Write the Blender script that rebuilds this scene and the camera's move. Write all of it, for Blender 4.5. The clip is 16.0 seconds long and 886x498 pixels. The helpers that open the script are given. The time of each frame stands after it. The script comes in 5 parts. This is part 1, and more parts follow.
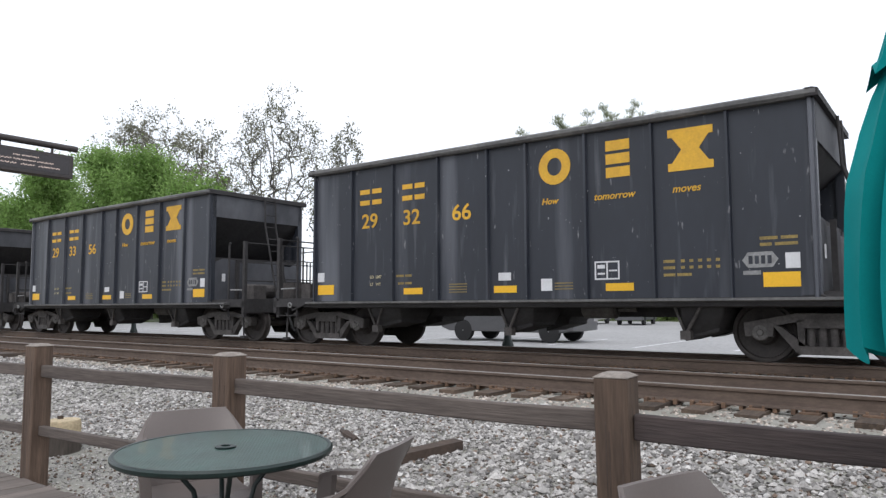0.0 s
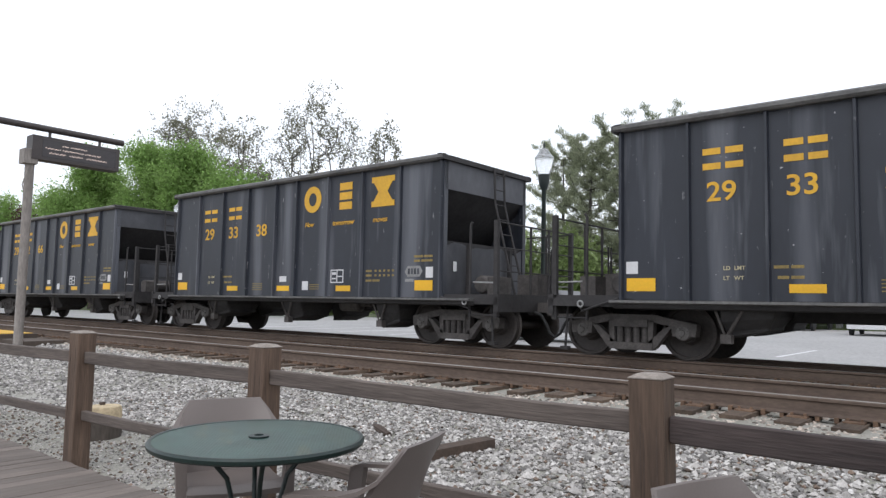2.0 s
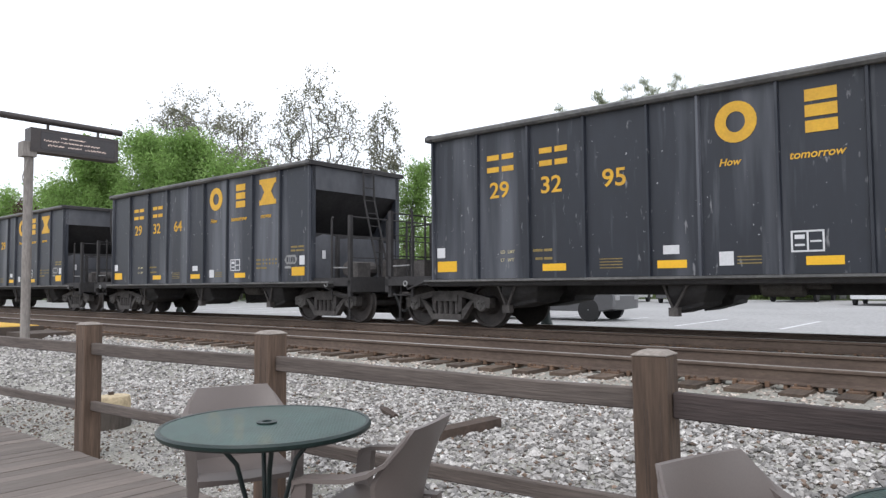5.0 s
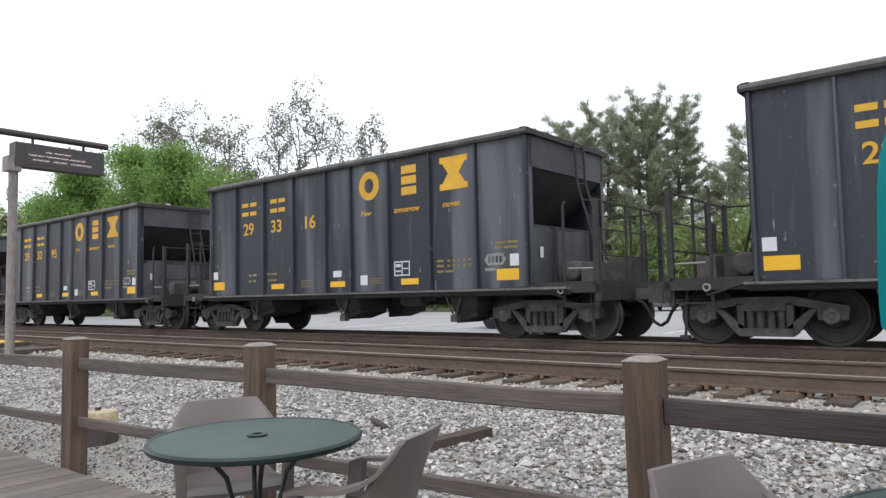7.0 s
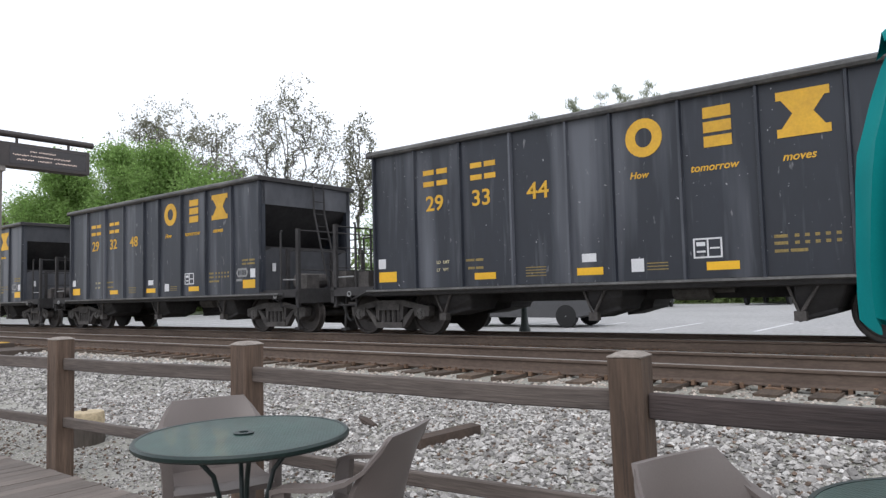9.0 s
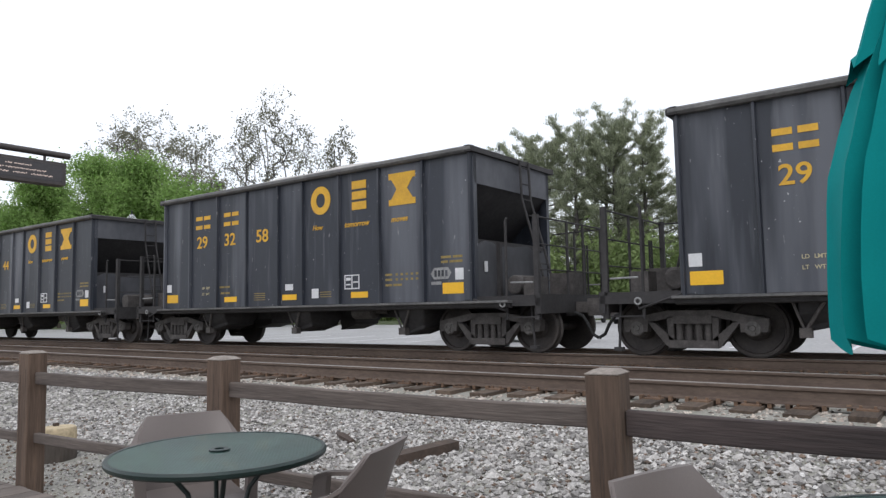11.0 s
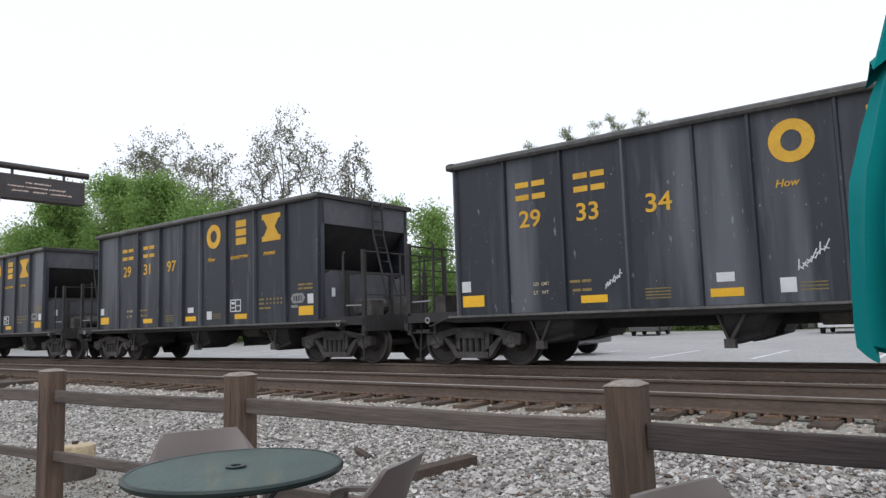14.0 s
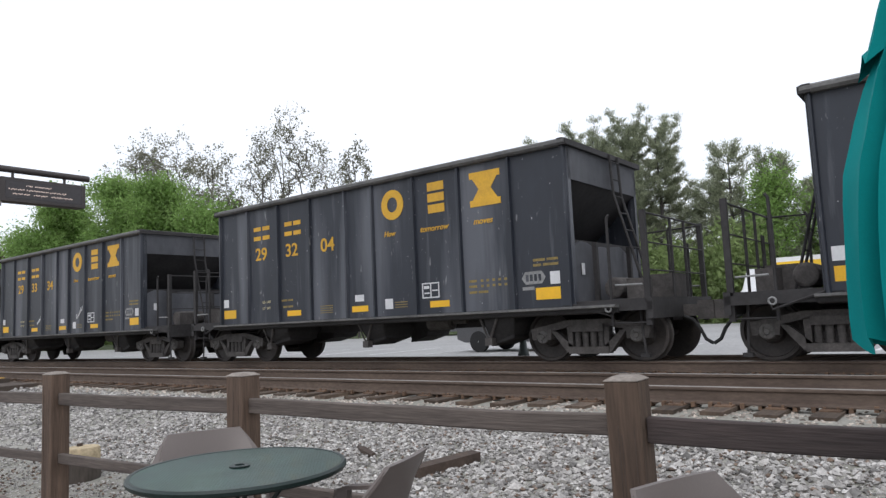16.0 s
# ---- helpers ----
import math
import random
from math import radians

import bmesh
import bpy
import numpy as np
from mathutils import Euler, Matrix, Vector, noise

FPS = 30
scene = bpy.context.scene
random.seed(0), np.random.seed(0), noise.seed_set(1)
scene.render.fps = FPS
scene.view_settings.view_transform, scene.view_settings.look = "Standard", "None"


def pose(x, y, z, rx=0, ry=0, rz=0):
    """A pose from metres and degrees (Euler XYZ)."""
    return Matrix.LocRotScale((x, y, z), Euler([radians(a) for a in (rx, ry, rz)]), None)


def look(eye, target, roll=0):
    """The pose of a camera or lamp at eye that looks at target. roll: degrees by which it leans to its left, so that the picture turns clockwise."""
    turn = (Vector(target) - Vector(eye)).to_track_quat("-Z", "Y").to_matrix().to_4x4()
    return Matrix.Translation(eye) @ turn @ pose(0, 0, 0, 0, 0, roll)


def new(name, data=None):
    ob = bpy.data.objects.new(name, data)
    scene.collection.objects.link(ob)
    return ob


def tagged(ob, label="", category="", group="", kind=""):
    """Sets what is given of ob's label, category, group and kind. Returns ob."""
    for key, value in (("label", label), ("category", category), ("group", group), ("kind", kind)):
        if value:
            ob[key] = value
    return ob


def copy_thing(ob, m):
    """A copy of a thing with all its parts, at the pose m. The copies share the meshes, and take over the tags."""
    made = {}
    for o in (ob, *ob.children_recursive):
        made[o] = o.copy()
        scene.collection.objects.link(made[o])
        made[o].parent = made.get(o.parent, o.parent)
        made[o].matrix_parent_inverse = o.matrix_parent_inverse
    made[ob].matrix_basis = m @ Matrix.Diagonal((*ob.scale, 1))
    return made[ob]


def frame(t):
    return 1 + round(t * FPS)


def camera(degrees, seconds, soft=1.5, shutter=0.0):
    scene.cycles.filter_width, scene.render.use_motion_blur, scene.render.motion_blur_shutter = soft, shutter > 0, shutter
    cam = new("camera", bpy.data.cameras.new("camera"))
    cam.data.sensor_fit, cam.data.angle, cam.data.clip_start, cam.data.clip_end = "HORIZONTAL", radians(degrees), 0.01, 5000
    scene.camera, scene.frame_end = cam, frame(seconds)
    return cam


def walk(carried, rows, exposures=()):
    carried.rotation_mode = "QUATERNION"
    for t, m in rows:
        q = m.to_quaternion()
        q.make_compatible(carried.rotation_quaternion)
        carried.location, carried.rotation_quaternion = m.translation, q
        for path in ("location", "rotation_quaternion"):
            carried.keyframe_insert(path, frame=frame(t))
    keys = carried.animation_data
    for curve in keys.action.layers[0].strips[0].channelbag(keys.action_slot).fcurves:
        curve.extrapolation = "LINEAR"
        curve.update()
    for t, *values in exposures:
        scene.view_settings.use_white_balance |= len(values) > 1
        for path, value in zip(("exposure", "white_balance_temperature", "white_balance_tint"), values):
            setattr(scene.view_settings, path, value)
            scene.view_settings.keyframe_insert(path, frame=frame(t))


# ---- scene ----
cam = camera(64.6, 16.0, soft=1.35)
PATH = [
    (0, -0.006, -0.013, 0.857, 36.51, 4.69, 0.19),
    (0.5, -0.011, -0.014, 0.856, 36.67, 5.21, -0.50),
    (1, -0.016, -0.011, 0.847, 37.27, 5.36, -0.86),
    (1.5, -0.019, -0.008, 0.847, 38.95, 5.20, -1.30),
    (2, -0.009, 0.003, 0.845, 39.39, 4.52, -1.11),
    (2.5, -0.001, -0.006, 0.846, 39.64, 3.36, -0.44),
    (3, 0.011, -0.014, 0.850, 39.70, 2.76, 0.01),
    (5.5, 0.000, 0.000, 0.853, 39.52, 3.13, 0.67),
    (6, 0.008, -0.005, 0.851, 39.21, 3.44, 0.98),
    (6.5, 0.005, -0.009, 0.849, 38.85, 3.68, 0.96),
    (7, -0.001, -0.005, 0.845, 38.78, 3.86, 1.14),
    (7.5, -0.004, -0.010, 0.844, 38.82, 3.74, 1.01),
    (8, 0.007, -0.012, 0.842, 38.87, 3.76, 0.79),
    (8.5, 0.021, -0.009, 0.842, 38.62, 3.73, 1.20),
    (9, 0.014, -0.003, 0.838, 37.90, 3.71, 1.47),
    (9.5, 0.016, 0.004, 0.837, 37.37, 3.83, 1.46),
    (10, 0.029, -0.010, 0.843, 36.70, 3.98, 1.55),
    (12.5, 0.008, 0.001, 0.848, 36.09, 6.19, 0.71),
    (13, 0.008, 0.016, 0.844, 36.67, 6.30, 1.48),
    (13.5, 0.003, 0.016, 0.844, 37.13, 6.16, 1.59),
    (14, 0.012, 0.008, 0.841, 37.58, 6.03, 1.80),
    (14.5, 0.023, 0.012, 0.842, 37.85, 5.90, 2.24),
    (15, 0.026, 0.010, 0.843, 37.91, 5.92, 2.61),
    (15.5, 0.032, 0.002, 0.846, 37.89, 5.87, 2.31),
    (16, 0.030, 0.001, 0.844, 37.77, 5.79, 2.63),
]
walk(cam, [(t, pose(x, y, z, 90 + p, r, yaw)) for t, x, y, z, yaw, p, r in PATH],
     [(0, 0.10), (1.5, 0.10), (3, 0.26), (5.5, 0.30), (7, 0.22), (9, 0.14), (10, 0.12), (12.5, -0.10), (16, -0.05)])

# ---- light: a white overcast sky and a weak, very soft sun behind the camera's right shoulder ----
SUN_UP, SUN_TURN = 52, 150
world = bpy.data.worlds.new("overcast_sky")
scene.world = world
world.use_nodes = True
wn, wl = world.node_tree.nodes, world.node_tree.links
sky = wn.new("ShaderNodeTexSky")
sky.sky_type, sky.sun_disc = "NISHITA", False
sky.sun_elevation, sky.sun_rotation = radians(SUN_UP), radians(SUN_TURN)
cloud = wn.new("ShaderNodeMix")
cloud.data_type = "RGBA"
cloud.inputs[0].default_value = 0.86
cloud.inputs[7].default_value = (8.75, 9.05, 9.7, 1)
wl.new(sky.outputs[0], cloud.inputs[6])
wl.new(cloud.outputs[2], wn["Background"].inputs[0])
wn["Background"].inputs[1].default_value = 0.135
sun = new("sun", bpy.data.lights.new("sun", "SUN"))
sun.data.energy, sun.data.angle, sun.data.color = 0.7, radians(25), (1, 0.975, 0.95)
a, e = radians(SUN_TURN), radians(SUN_UP)
sun.matrix_world = look((40 * math.sin(a), 40 * math.cos(a), 50), (0, 8, 0))


# ---- materials ----
def material(name, base, rough=0.7, metal=0.0, second=None, scale=3.0, spread=0.5, fine=60.0, bump=0.15, streak=None, per_object=0.0, coat=0.0, per_island=0.0, grainy=1.0):
    """Two scales of noise between two colours, a fine grain, relief, and a shift of value per object or per loose piece."""
    m = bpy.data.materials.new(name)
    m.use_nodes = True
    n, l = m.node_tree.nodes, m.node_tree.links
    bs = n["Principled BSDF"]
    second = second or tuple(c * 0.6 for c in base)
    tc = n.new("ShaderNodeTexCoord")
    mp = n.new("ShaderNodeMapping")
    if streak:
        mp.inputs["Scale"].default_value = streak
    l.new(tc.outputs["Object"], mp.inputs[0])
    info = n.new("ShaderNodeObjectInfo")
    shift = n.new("ShaderNodeVectorMath")
    shift.operation = "MULTIPLY_ADD"
    l.new(info.outputs["Random"], shift.inputs[0])
    shift.inputs[1].default_value = (37, 53, 71)
    l.new(mp.outputs[0], shift.inputs[2])
    big = n.new("ShaderNodeTexNoise")
    big.inputs["Scale"].default_value, big.inputs["Detail"].default_value, big.inputs["Roughness"].default_value = scale, 6, 0.62
    l.new(shift.outputs[0], big.inputs[0])
    ramp = n.new("ShaderNodeValToRGB")
    ramp.color_ramp.elements[0].position, ramp.color_ramp.elements[1].position = 0.5 - spread / 2, 0.5 + spread / 2
    ramp.color_ramp.elements[0].color, ramp.color_ramp.elements[1].color = (*second, 1), (*base, 1)
    l.new(big.outputs[0], ramp.inputs[0])
    small = n.new("ShaderNodeTexNoise")
    small.inputs["Scale"].default_value, small.inputs["Detail"].default_value = fine, 4
    l.new(tc.outputs["Object"] if not streak else mp.outputs[0], small.inputs[0])
    grain = n.new("ShaderNodeMapRange")
    grain.inputs["From Min"].default_value, grain.inputs["From Max"].default_value = 0.3, 0.7
    grain.inputs["To Min"].default_value, grain.inputs["To Max"].default_value = 1 - 0.22 * grainy, 1 + 0.16 * grainy
    l.new(small.outputs[0], grain.inputs[0])
    value = grain.outputs[0]
    for amount, socket in ((per_object, info.outputs["Random"]), (per_island, None)):
        if amount:
            if socket is None:
                socket = n.new("ShaderNodeNewGeometry").outputs["Random Per Island"]
            vary = n.new("ShaderNodeMapRange")
            vary.inputs["To Min"].default_value, vary.inputs["To Max"].default_value = 1 - amount, 1 + amount
            l.new(socket, vary.inputs[0])
            times = n.new("ShaderNodeMath")
            times.operation = "MULTIPLY"
            l.new(value, times.inputs[0]), l.new(vary.outputs[0], times.inputs[1])
            value = times.outputs[0]
    mul = n.new("ShaderNodeVectorMath")
    mul.operation = "SCALE"
    l.new(ramp.outputs[0], mul.inputs[0]), l.new(value, mul.inputs["Scale"])
    l.new(mul.outputs[0], bs.inputs["Base Color"])
    bs.inputs["Roughness"].default_value, bs.inputs["Metallic"].default_value = rough, metal
    bs.inputs["Coat Weight"].default_value = coat
    if bump:
        b = n.new("ShaderNodeBump")
        b.inputs["Strength"].default_value, b.inputs["Distance"].default_value = bump, 0.01
        l.new(small.outputs[0], b.inputs["Height"]), l.new(b.outputs[0], bs.inputs["Normal"])
    return m


def plain(name, base, rough=0.5, metal=0.0):
    return material(name, base, rough, metal, tuple(c * 0.8 for c in base), 2.0, 0.8, 40, 0.03)


def leaf_material(name, base, second):
    m = material(name, base, 0.6, 0, second, 0.35, 0.5, 3, 0, per_island=0.28)
    bs = m.node_tree.nodes["Principled BSDF"]
    bs.inputs["Transmission Weight"].default_value = 0.0
    bs.inputs["Specular IOR Level"].default_value = 0.25
    mix = m.node_tree.nodes.new("ShaderNodeMixShader")
    thin = m.node_tree.nodes.new("ShaderNodeBsdfTranslucent")
    l = m.node_tree.links
    l.new(bs.inputs["Base Color"].links[0].from_socket, thin.inputs[0])
    mix.inputs[0].default_value = 0.58
    l.new(bs.outputs[0], mix.inputs[1]), l.new(thin.outputs[0], mix.inputs[2])
    l.new(mix.outputs[0], m.node_tree.nodes["Material Output"].inputs[0])
    return m


def add_dust(m):
    """Pale dust on a painted steel side: soft upright washes and a few bare scuffs."""
    n, l = m.node_tree.nodes, m.node_tree.links
    bs = n["Principled BSDF"]
    under = bs.inputs["Base Color"].links[0].from_socket
    tc, info = n.new("ShaderNodeTexCoord"), n.new("ShaderNodeObjectInfo")
    last = under
    for scale, stretch, low, high, tone, amount in ((0.50, (2.3, 1, 0.20), 0.52, 0.66, (0.130, 0.136, 0.158, 1), 0.74), (2.4, (2.8, 1, 0.24), 0.59, 0.76, (0.14, 0.146, 0.164, 1), 0.42), (9, (1.2, 1, 0.35), 0.68, 0.75, (0.30, 0.30, 0.31, 1), 0.6), (15, (1, 1, 1), 0.72, 0.75, (0.45, 0.45, 0.46, 1), 0.75)):
        mp = n.new("ShaderNodeMapping")
        mp.inputs["Scale"].default_value = stretch
        l.new(tc.outputs["Object"], mp.inputs[0])
        shift = n.new("ShaderNodeVectorMath")
        shift.operation = "MULTIPLY_ADD"
        l.new(info.outputs["Random"], shift.inputs[0])
        shift.inputs[1].default_value = (91, 17, 43)
        l.new(mp.outputs[0], shift.inputs[2])
        t = n.new("ShaderNodeTexNoise")
        t.inputs["Scale"].default_value, t.inputs["Detail"].default_value = scale, 5
        l.new(shift.outputs[0], t.inputs[0])
        r = n.new("ShaderNodeMapRange")
        r.inputs["From Min"].default_value, r.inputs["From Max"].default_value, r.inputs["To Max"].default_value = low, high, amount
        l.new(t.outputs[0], r.inputs[0])
        mix = n.new("ShaderNodeMix")
        mix.data_type = "RGBA"
        mix.inputs[7].default_value = tone
        l.new(r.outputs[0], mix.inputs[0]), l.new(last, mix.inputs[6])
        last = mix.outputs[2]
    l.new(last, bs.inputs["Base Color"])


CAR_PAINT = material("dusty_black_car_paint", (0.025, 0.029, 0.041), 0.48, 0, (0.016, 0.019, 0.027), 0.55, 0.6, 5, 0.03, (1.4, 1, 0.55), 0.12, grainy=0.35)
add_dust(CAR_PAINT)
CAR_DUST = material("grey_dusted_car_paint", (0.115, 0.117, 0.130), 0.75, 0, (0.040, 0.042, 0.050), 0.8, 0.45, 6, 0.04, (1, 1, 0.6), 0.3, grainy=0.5)
CAR_DARK = material("grimy_black_steel", (0.046, 0.043, 0.044), 0.8, 0, (0.022, 0.020, 0.021), 1.6, 0.5, 14, 0.2)
SILL_WORN = material("worn_grey_sill_steel", (0.19, 0.185, 0.18), 0.65, 0, (0.06, 0.06, 0.062), 2.2, 0.5, 20, 0.1, (0.7, 1, 1))
TRUCK_STEEL = material("dusty_brown_cast_steel", (0.125, 0.113, 0.108), 0.85, 0, (0.038, 0.034, 0.033), 4, 0.5, 30, 0.25)
WHEEL_STEEL = material("brown_wheel_steel", (0.062, 0.052, 0.048), 0.75, 0.1, (0.034, 0.030, 0.029), 5, 0.5, 30, 0.15)
CAP_STEEL = material("pale_bearing_cap", (0.16, 0.15, 0.145), 0.7, 0, (0.06, 0.055, 0.05), 9, 0.6, 40, 0.1)
YELLOW = material("weathered_yellow_paint", (0.74, 0.42, 0.030), 0.6, 0, (0.56, 0.31, 0.035), 4, 0.55, 25, 0.02, None, 0.08, grainy=0.35)
ORANGE_TAPE = material("orange_yellow_reflector_tape", (0.84, 0.47, 0.014), 0.45, 0, (0.74, 0.41, 0.02), 3, 0.6, 30, 0.02, None, 0.1, grainy=0.25)
WHITE_PAINT = material("chalky_white_paint", (0.72, 0.72, 0.74), 0.6, 0, (0.58, 0.58, 0.59), 4, 0.5, 30, 0.02, grainy=0.25)
GREY_DECAL = material("faded_grey_decal", (0.33, 0.33, 0.33), 0.7, 0, (0.18, 0.18, 0.18), 6, 0.5, 30, 0.02)
PALE_STENCIL = material("pale_cream_stencil_paint", (0.56, 0.50, 0.32), 0.7, 0, (0.38, 0.34, 0.22), 3, 0.5, 40, 0.05)
DULL_YELLOW = material("dull_yellow_stencil", (0.33, 0.24, 0.07), 0.7, 0, (0.16, 0.12, 0.05), 8, 0.5, 40, 0.02)
RAIL_SIDE = material("rusty_rail_side", (0.148, 0.108, 0.084), 0.85, 0, (0.085, 0.060, 0.048), 3, 0.5, 40, 0.2, (0.3, 1, 1))
RAIL_TOP = material("polished_rail_head", (0.46, 0.44, 0.42), 0.42, 0.6, (0.28, 0.25, 0.23), 2, 0.5, 50, 0.03, (0.15, 1, 1))
TIE_WOOD = material("weathered_brown_tie_wood", (0.150, 0.108, 0.078), 0.9, 0, (0.042, 0.030, 0.024), 3, 0.5, 22, 0.5, (6, 0.7, 6), 0.35)
PLATE_RUST = material("rust_brown_tie_plate", (0.20, 0.125, 0.080), 0.85, 0, (0.10, 0.06, 0.04), 8, 0.5, 40, 0.2, None, 0.25)
BALLAST_STONE = material("crushed_grey_stone", (0.470, 0.450, 0.432), 0.85, 0, (0.255, 0.238, 0.224), 7, 0.4, 60, 0.3, None, 0, 0, 0.62)
BALLAST_RUST = material("brown_stained_ballast_stone", (0.48, 0.43, 0.385), 0.85, 0, (0.26, 0.21, 0.17), 9, 0.5, 60, 0.2, None, 0, 0, 0.7)
STONE_BROWN = material("brown_and_dark_stone", (0.23, 0.165, 0.125), 0.9, 0, (0.10, 0.075, 0.06), 9, 0.5, 60, 0.2, None, 0, 0, 0.6)
STONE_PALE = material("near_white_stone", (0.70, 0.68, 0.66), 0.85, 0, (0.50, 0.48, 0.46), 9, 0.5, 60, 0.2, None, 0, 0, 0.25)
GROUND = material("gravelly_grey_ground", (0.38, 0.365, 0.335), 0.95, 0, (0.21, 0.205, 0.165), 1.3, 0.5, 34, 0.7)
PAVEMENT = material("pale_parking_pavement", (0.40, 0.395, 0.395), 0.85, 0, (0.31, 0.305, 0.305), 0.25, 0.5, 8, 0.1)
GRASS = material("short_green_grass", (0.085, 0.115, 0.035), 0.9, 0, (0.05, 0.07, 0.022), 0.8, 0.5, 20, 0.4)
FENCE_WOOD = material("weathered_brown_fence_wood", (0.170, 0.113, 0.080), 0.85, 0, (0.060, 0.040, 0.030), 1.8, 0.5, 10, 0.5, (9, 9, 0.7), 0.18)
RAIL_GREY = material("paler_grey_fence_rail_wood", (0.165, 0.134, 0.118), 0.85, 0, (0.066, 0.053, 0.047), 2.2, 0.5, 10, 0.5, (0.7, 9, 9), 0.12)
RAIL_WOOD = material("dark_brown_fence_rail_wood", (0.088, 0.066, 0.062), 0.85, 0, (0.036, 0.028, 0.027), 2.2, 0.5, 10, 0.5, (0.7, 9, 9), 0.18)
END_GRAIN = material("pale_grey_post_top_end_grain", (0.34, 0.30, 0.265), 0.9, 0, (0.20, 0.17, 0.15), 12, 0.5, 60, 0.4)
DECK_WOOD = material("grey_weathered_deck_board", (0.197, 0.162, 0.141), 0.8, 0, (0.135, 0.115, 0.102), 2.0, 0.5, 12, 0.4, (9, 0.6, 9), 0.22)
LOG_CUT = material("pale_yellow_cut_wood", (0.60, 0.49, 0.32), 0.8, 0, (0.42, 0.33, 0.21), 9, 0.5, 40, 0.2)
BARK = material("brown_grey_bark", (0.115, 0.095, 0.080), 0.95, 0, (0.050, 0.042, 0.036), 2, 0.5, 9, 0.6, (4, 4, 0.7))
STICK = material("dark_brown_wood", (0.095, 0.066, 0.050), 0.8, 0, (0.050, 0.036, 0.030), 5, 0.5, 30, 0.3)
RESIN = material("taupe_resin_chair_plastic", (0.165, 0.138, 0.127), 0.42, 0, (0.140, 0.116, 0.107), 2, 0.7, 160, 0.02, grainy=0.25)
TABLE_GREEN = material("dark_green_table_steel", (0.010, 0.026, 0.023), 0.42, 0, (0.007, 0.018, 0.016), 6, 0.6, 90, 0.05, None, 0, 0.0)
LEG_GREEN = material("blackish_green_table_leg_steel", (0.014, 0.028, 0.026), 0.4, 0, (0.008, 0.018, 0.017), 6, 0.6, 40, 0.05)
TEAL = material("teal_umbrella_canvas", (0.005, 0.275, 0.275), 0.92, 0, (0.003, 0.190, 0.195), 1.6, 0.6, 200, 0.03, grainy=0.2)
TEAL.node_tree.nodes["Principled BSDF"].inputs["Specular IOR Level"].default_value = 0.12
POLE_GREY = material("weathered_grey_pole_paint", (0.30, 0.275, 0.255), 0.7, 0, (0.19, 0.165, 0.15), 4, 0.5, 30, 0.1, (1, 1, 0.25))
SIGN_DARK = material("dark_bronze_sign_housing", (0.060, 0.048, 0.046), 0.5, 0, (0.040, 0.034, 0.034), 5, 0.6, 40, 0.05)
SIGN_FACE = plain("smoked_sign_face", (0.040, 0.034, 0.037), 0.25)
PLATFORM_TOP = plain("yellow_tactile_edge", (0.72, 0.43, 0.06), 0.8)
PLATFORM_SIDE = material("dark_platform_concrete", (0.11, 0.085, 0.070), 0.9)
LAMP_IRON = plain("dark_green_lamp_iron", (0.020, 0.030, 0.028), 0.5)
BARK_THIN = material("dark_twig_bark", (0.115, 0.105, 0.100), 0.95, 0, (0.07, 0.064, 0.060), 2, 0.5, 9, 0.2)
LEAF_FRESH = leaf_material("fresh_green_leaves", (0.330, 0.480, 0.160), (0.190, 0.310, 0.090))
LEAF_RED = leaf_material("dark_red_leaves", (0.150, 0.085, 0.075), (0.085, 0.050, 0.045))
LEAF_OLIVE = leaf_material("young_olive_grey_leaves", (0.290, 0.285, 0.215), (0.20, 0.20, 0.15))
LEAF_PINE = leaf_material("dull_green_pine_needles", (0.400, 0.425, 0.300), (0.270, 0.305, 0.200))
LEAF_BUSH = leaf_material("mid_green_bush_leaves", (0.330, 0.410, 0.180), (0.200, 0.270, 0.105))
CAR_WHITE = plain("white_vehicle_paint", (0.75, 0.75, 0.76), 0.3)
CAR_GREY = plain("dark_grey_vehicle_paint", (0.12, 0.12, 0.125), 0.3)
GLASS_DARK = plain("dark_vehicle_glass", (0.03, 0.035, 0.04), 0.1)
TYRE = plain("black_tyre_rubber", (0.025, 0.025, 0.026), 0.85)
RIM = plain("silver_wheel_rim", (0.5, 0.5, 0.51), 0.35, 0.7)
LIGHT_RED = plain("red_tail_lamp", (0.35, 0.02, 0.02), 0.3)
STRIPE_YELLOW = plain("yellow_canopy_stripe", (0.90, 0.56, 0.03), 0.45)
STRIPE_RED = plain("orange_red_canopy_stripe", (0.85, 0.17, 0.02), 0.45)
STRIPE_WHITE = plain("white_canopy_panel", (0.85, 0.85, 0.84), 0.45)
GLASS = bpy.data.materials.new("clear_lamp_glass")
GLASS.use_nodes = True
gb = GLASS.node_tree.nodes["Principled BSDF"]
gb.inputs["Base Color"].default_value = (0.93, 0.95, 0.96, 1)
gb.inputs["Transmission Weight"].default_value, gb.inputs["Roughness"].default_value = 0.85, 0.15
LED = bpy.data.materials.new("dim_amber_sign_text")
LED.use_nodes = True
lb = LED.node_tree.nodes["Principled BSDF"]
lb.inputs["Base Color"].default_value = (0.30, 0.22, 0.19, 1)
lb.inputs["Emission Color"].default_value, lb.inputs["Emission Strength"].default_value = (1.0, 0.80, 0.72, 1), 0.60


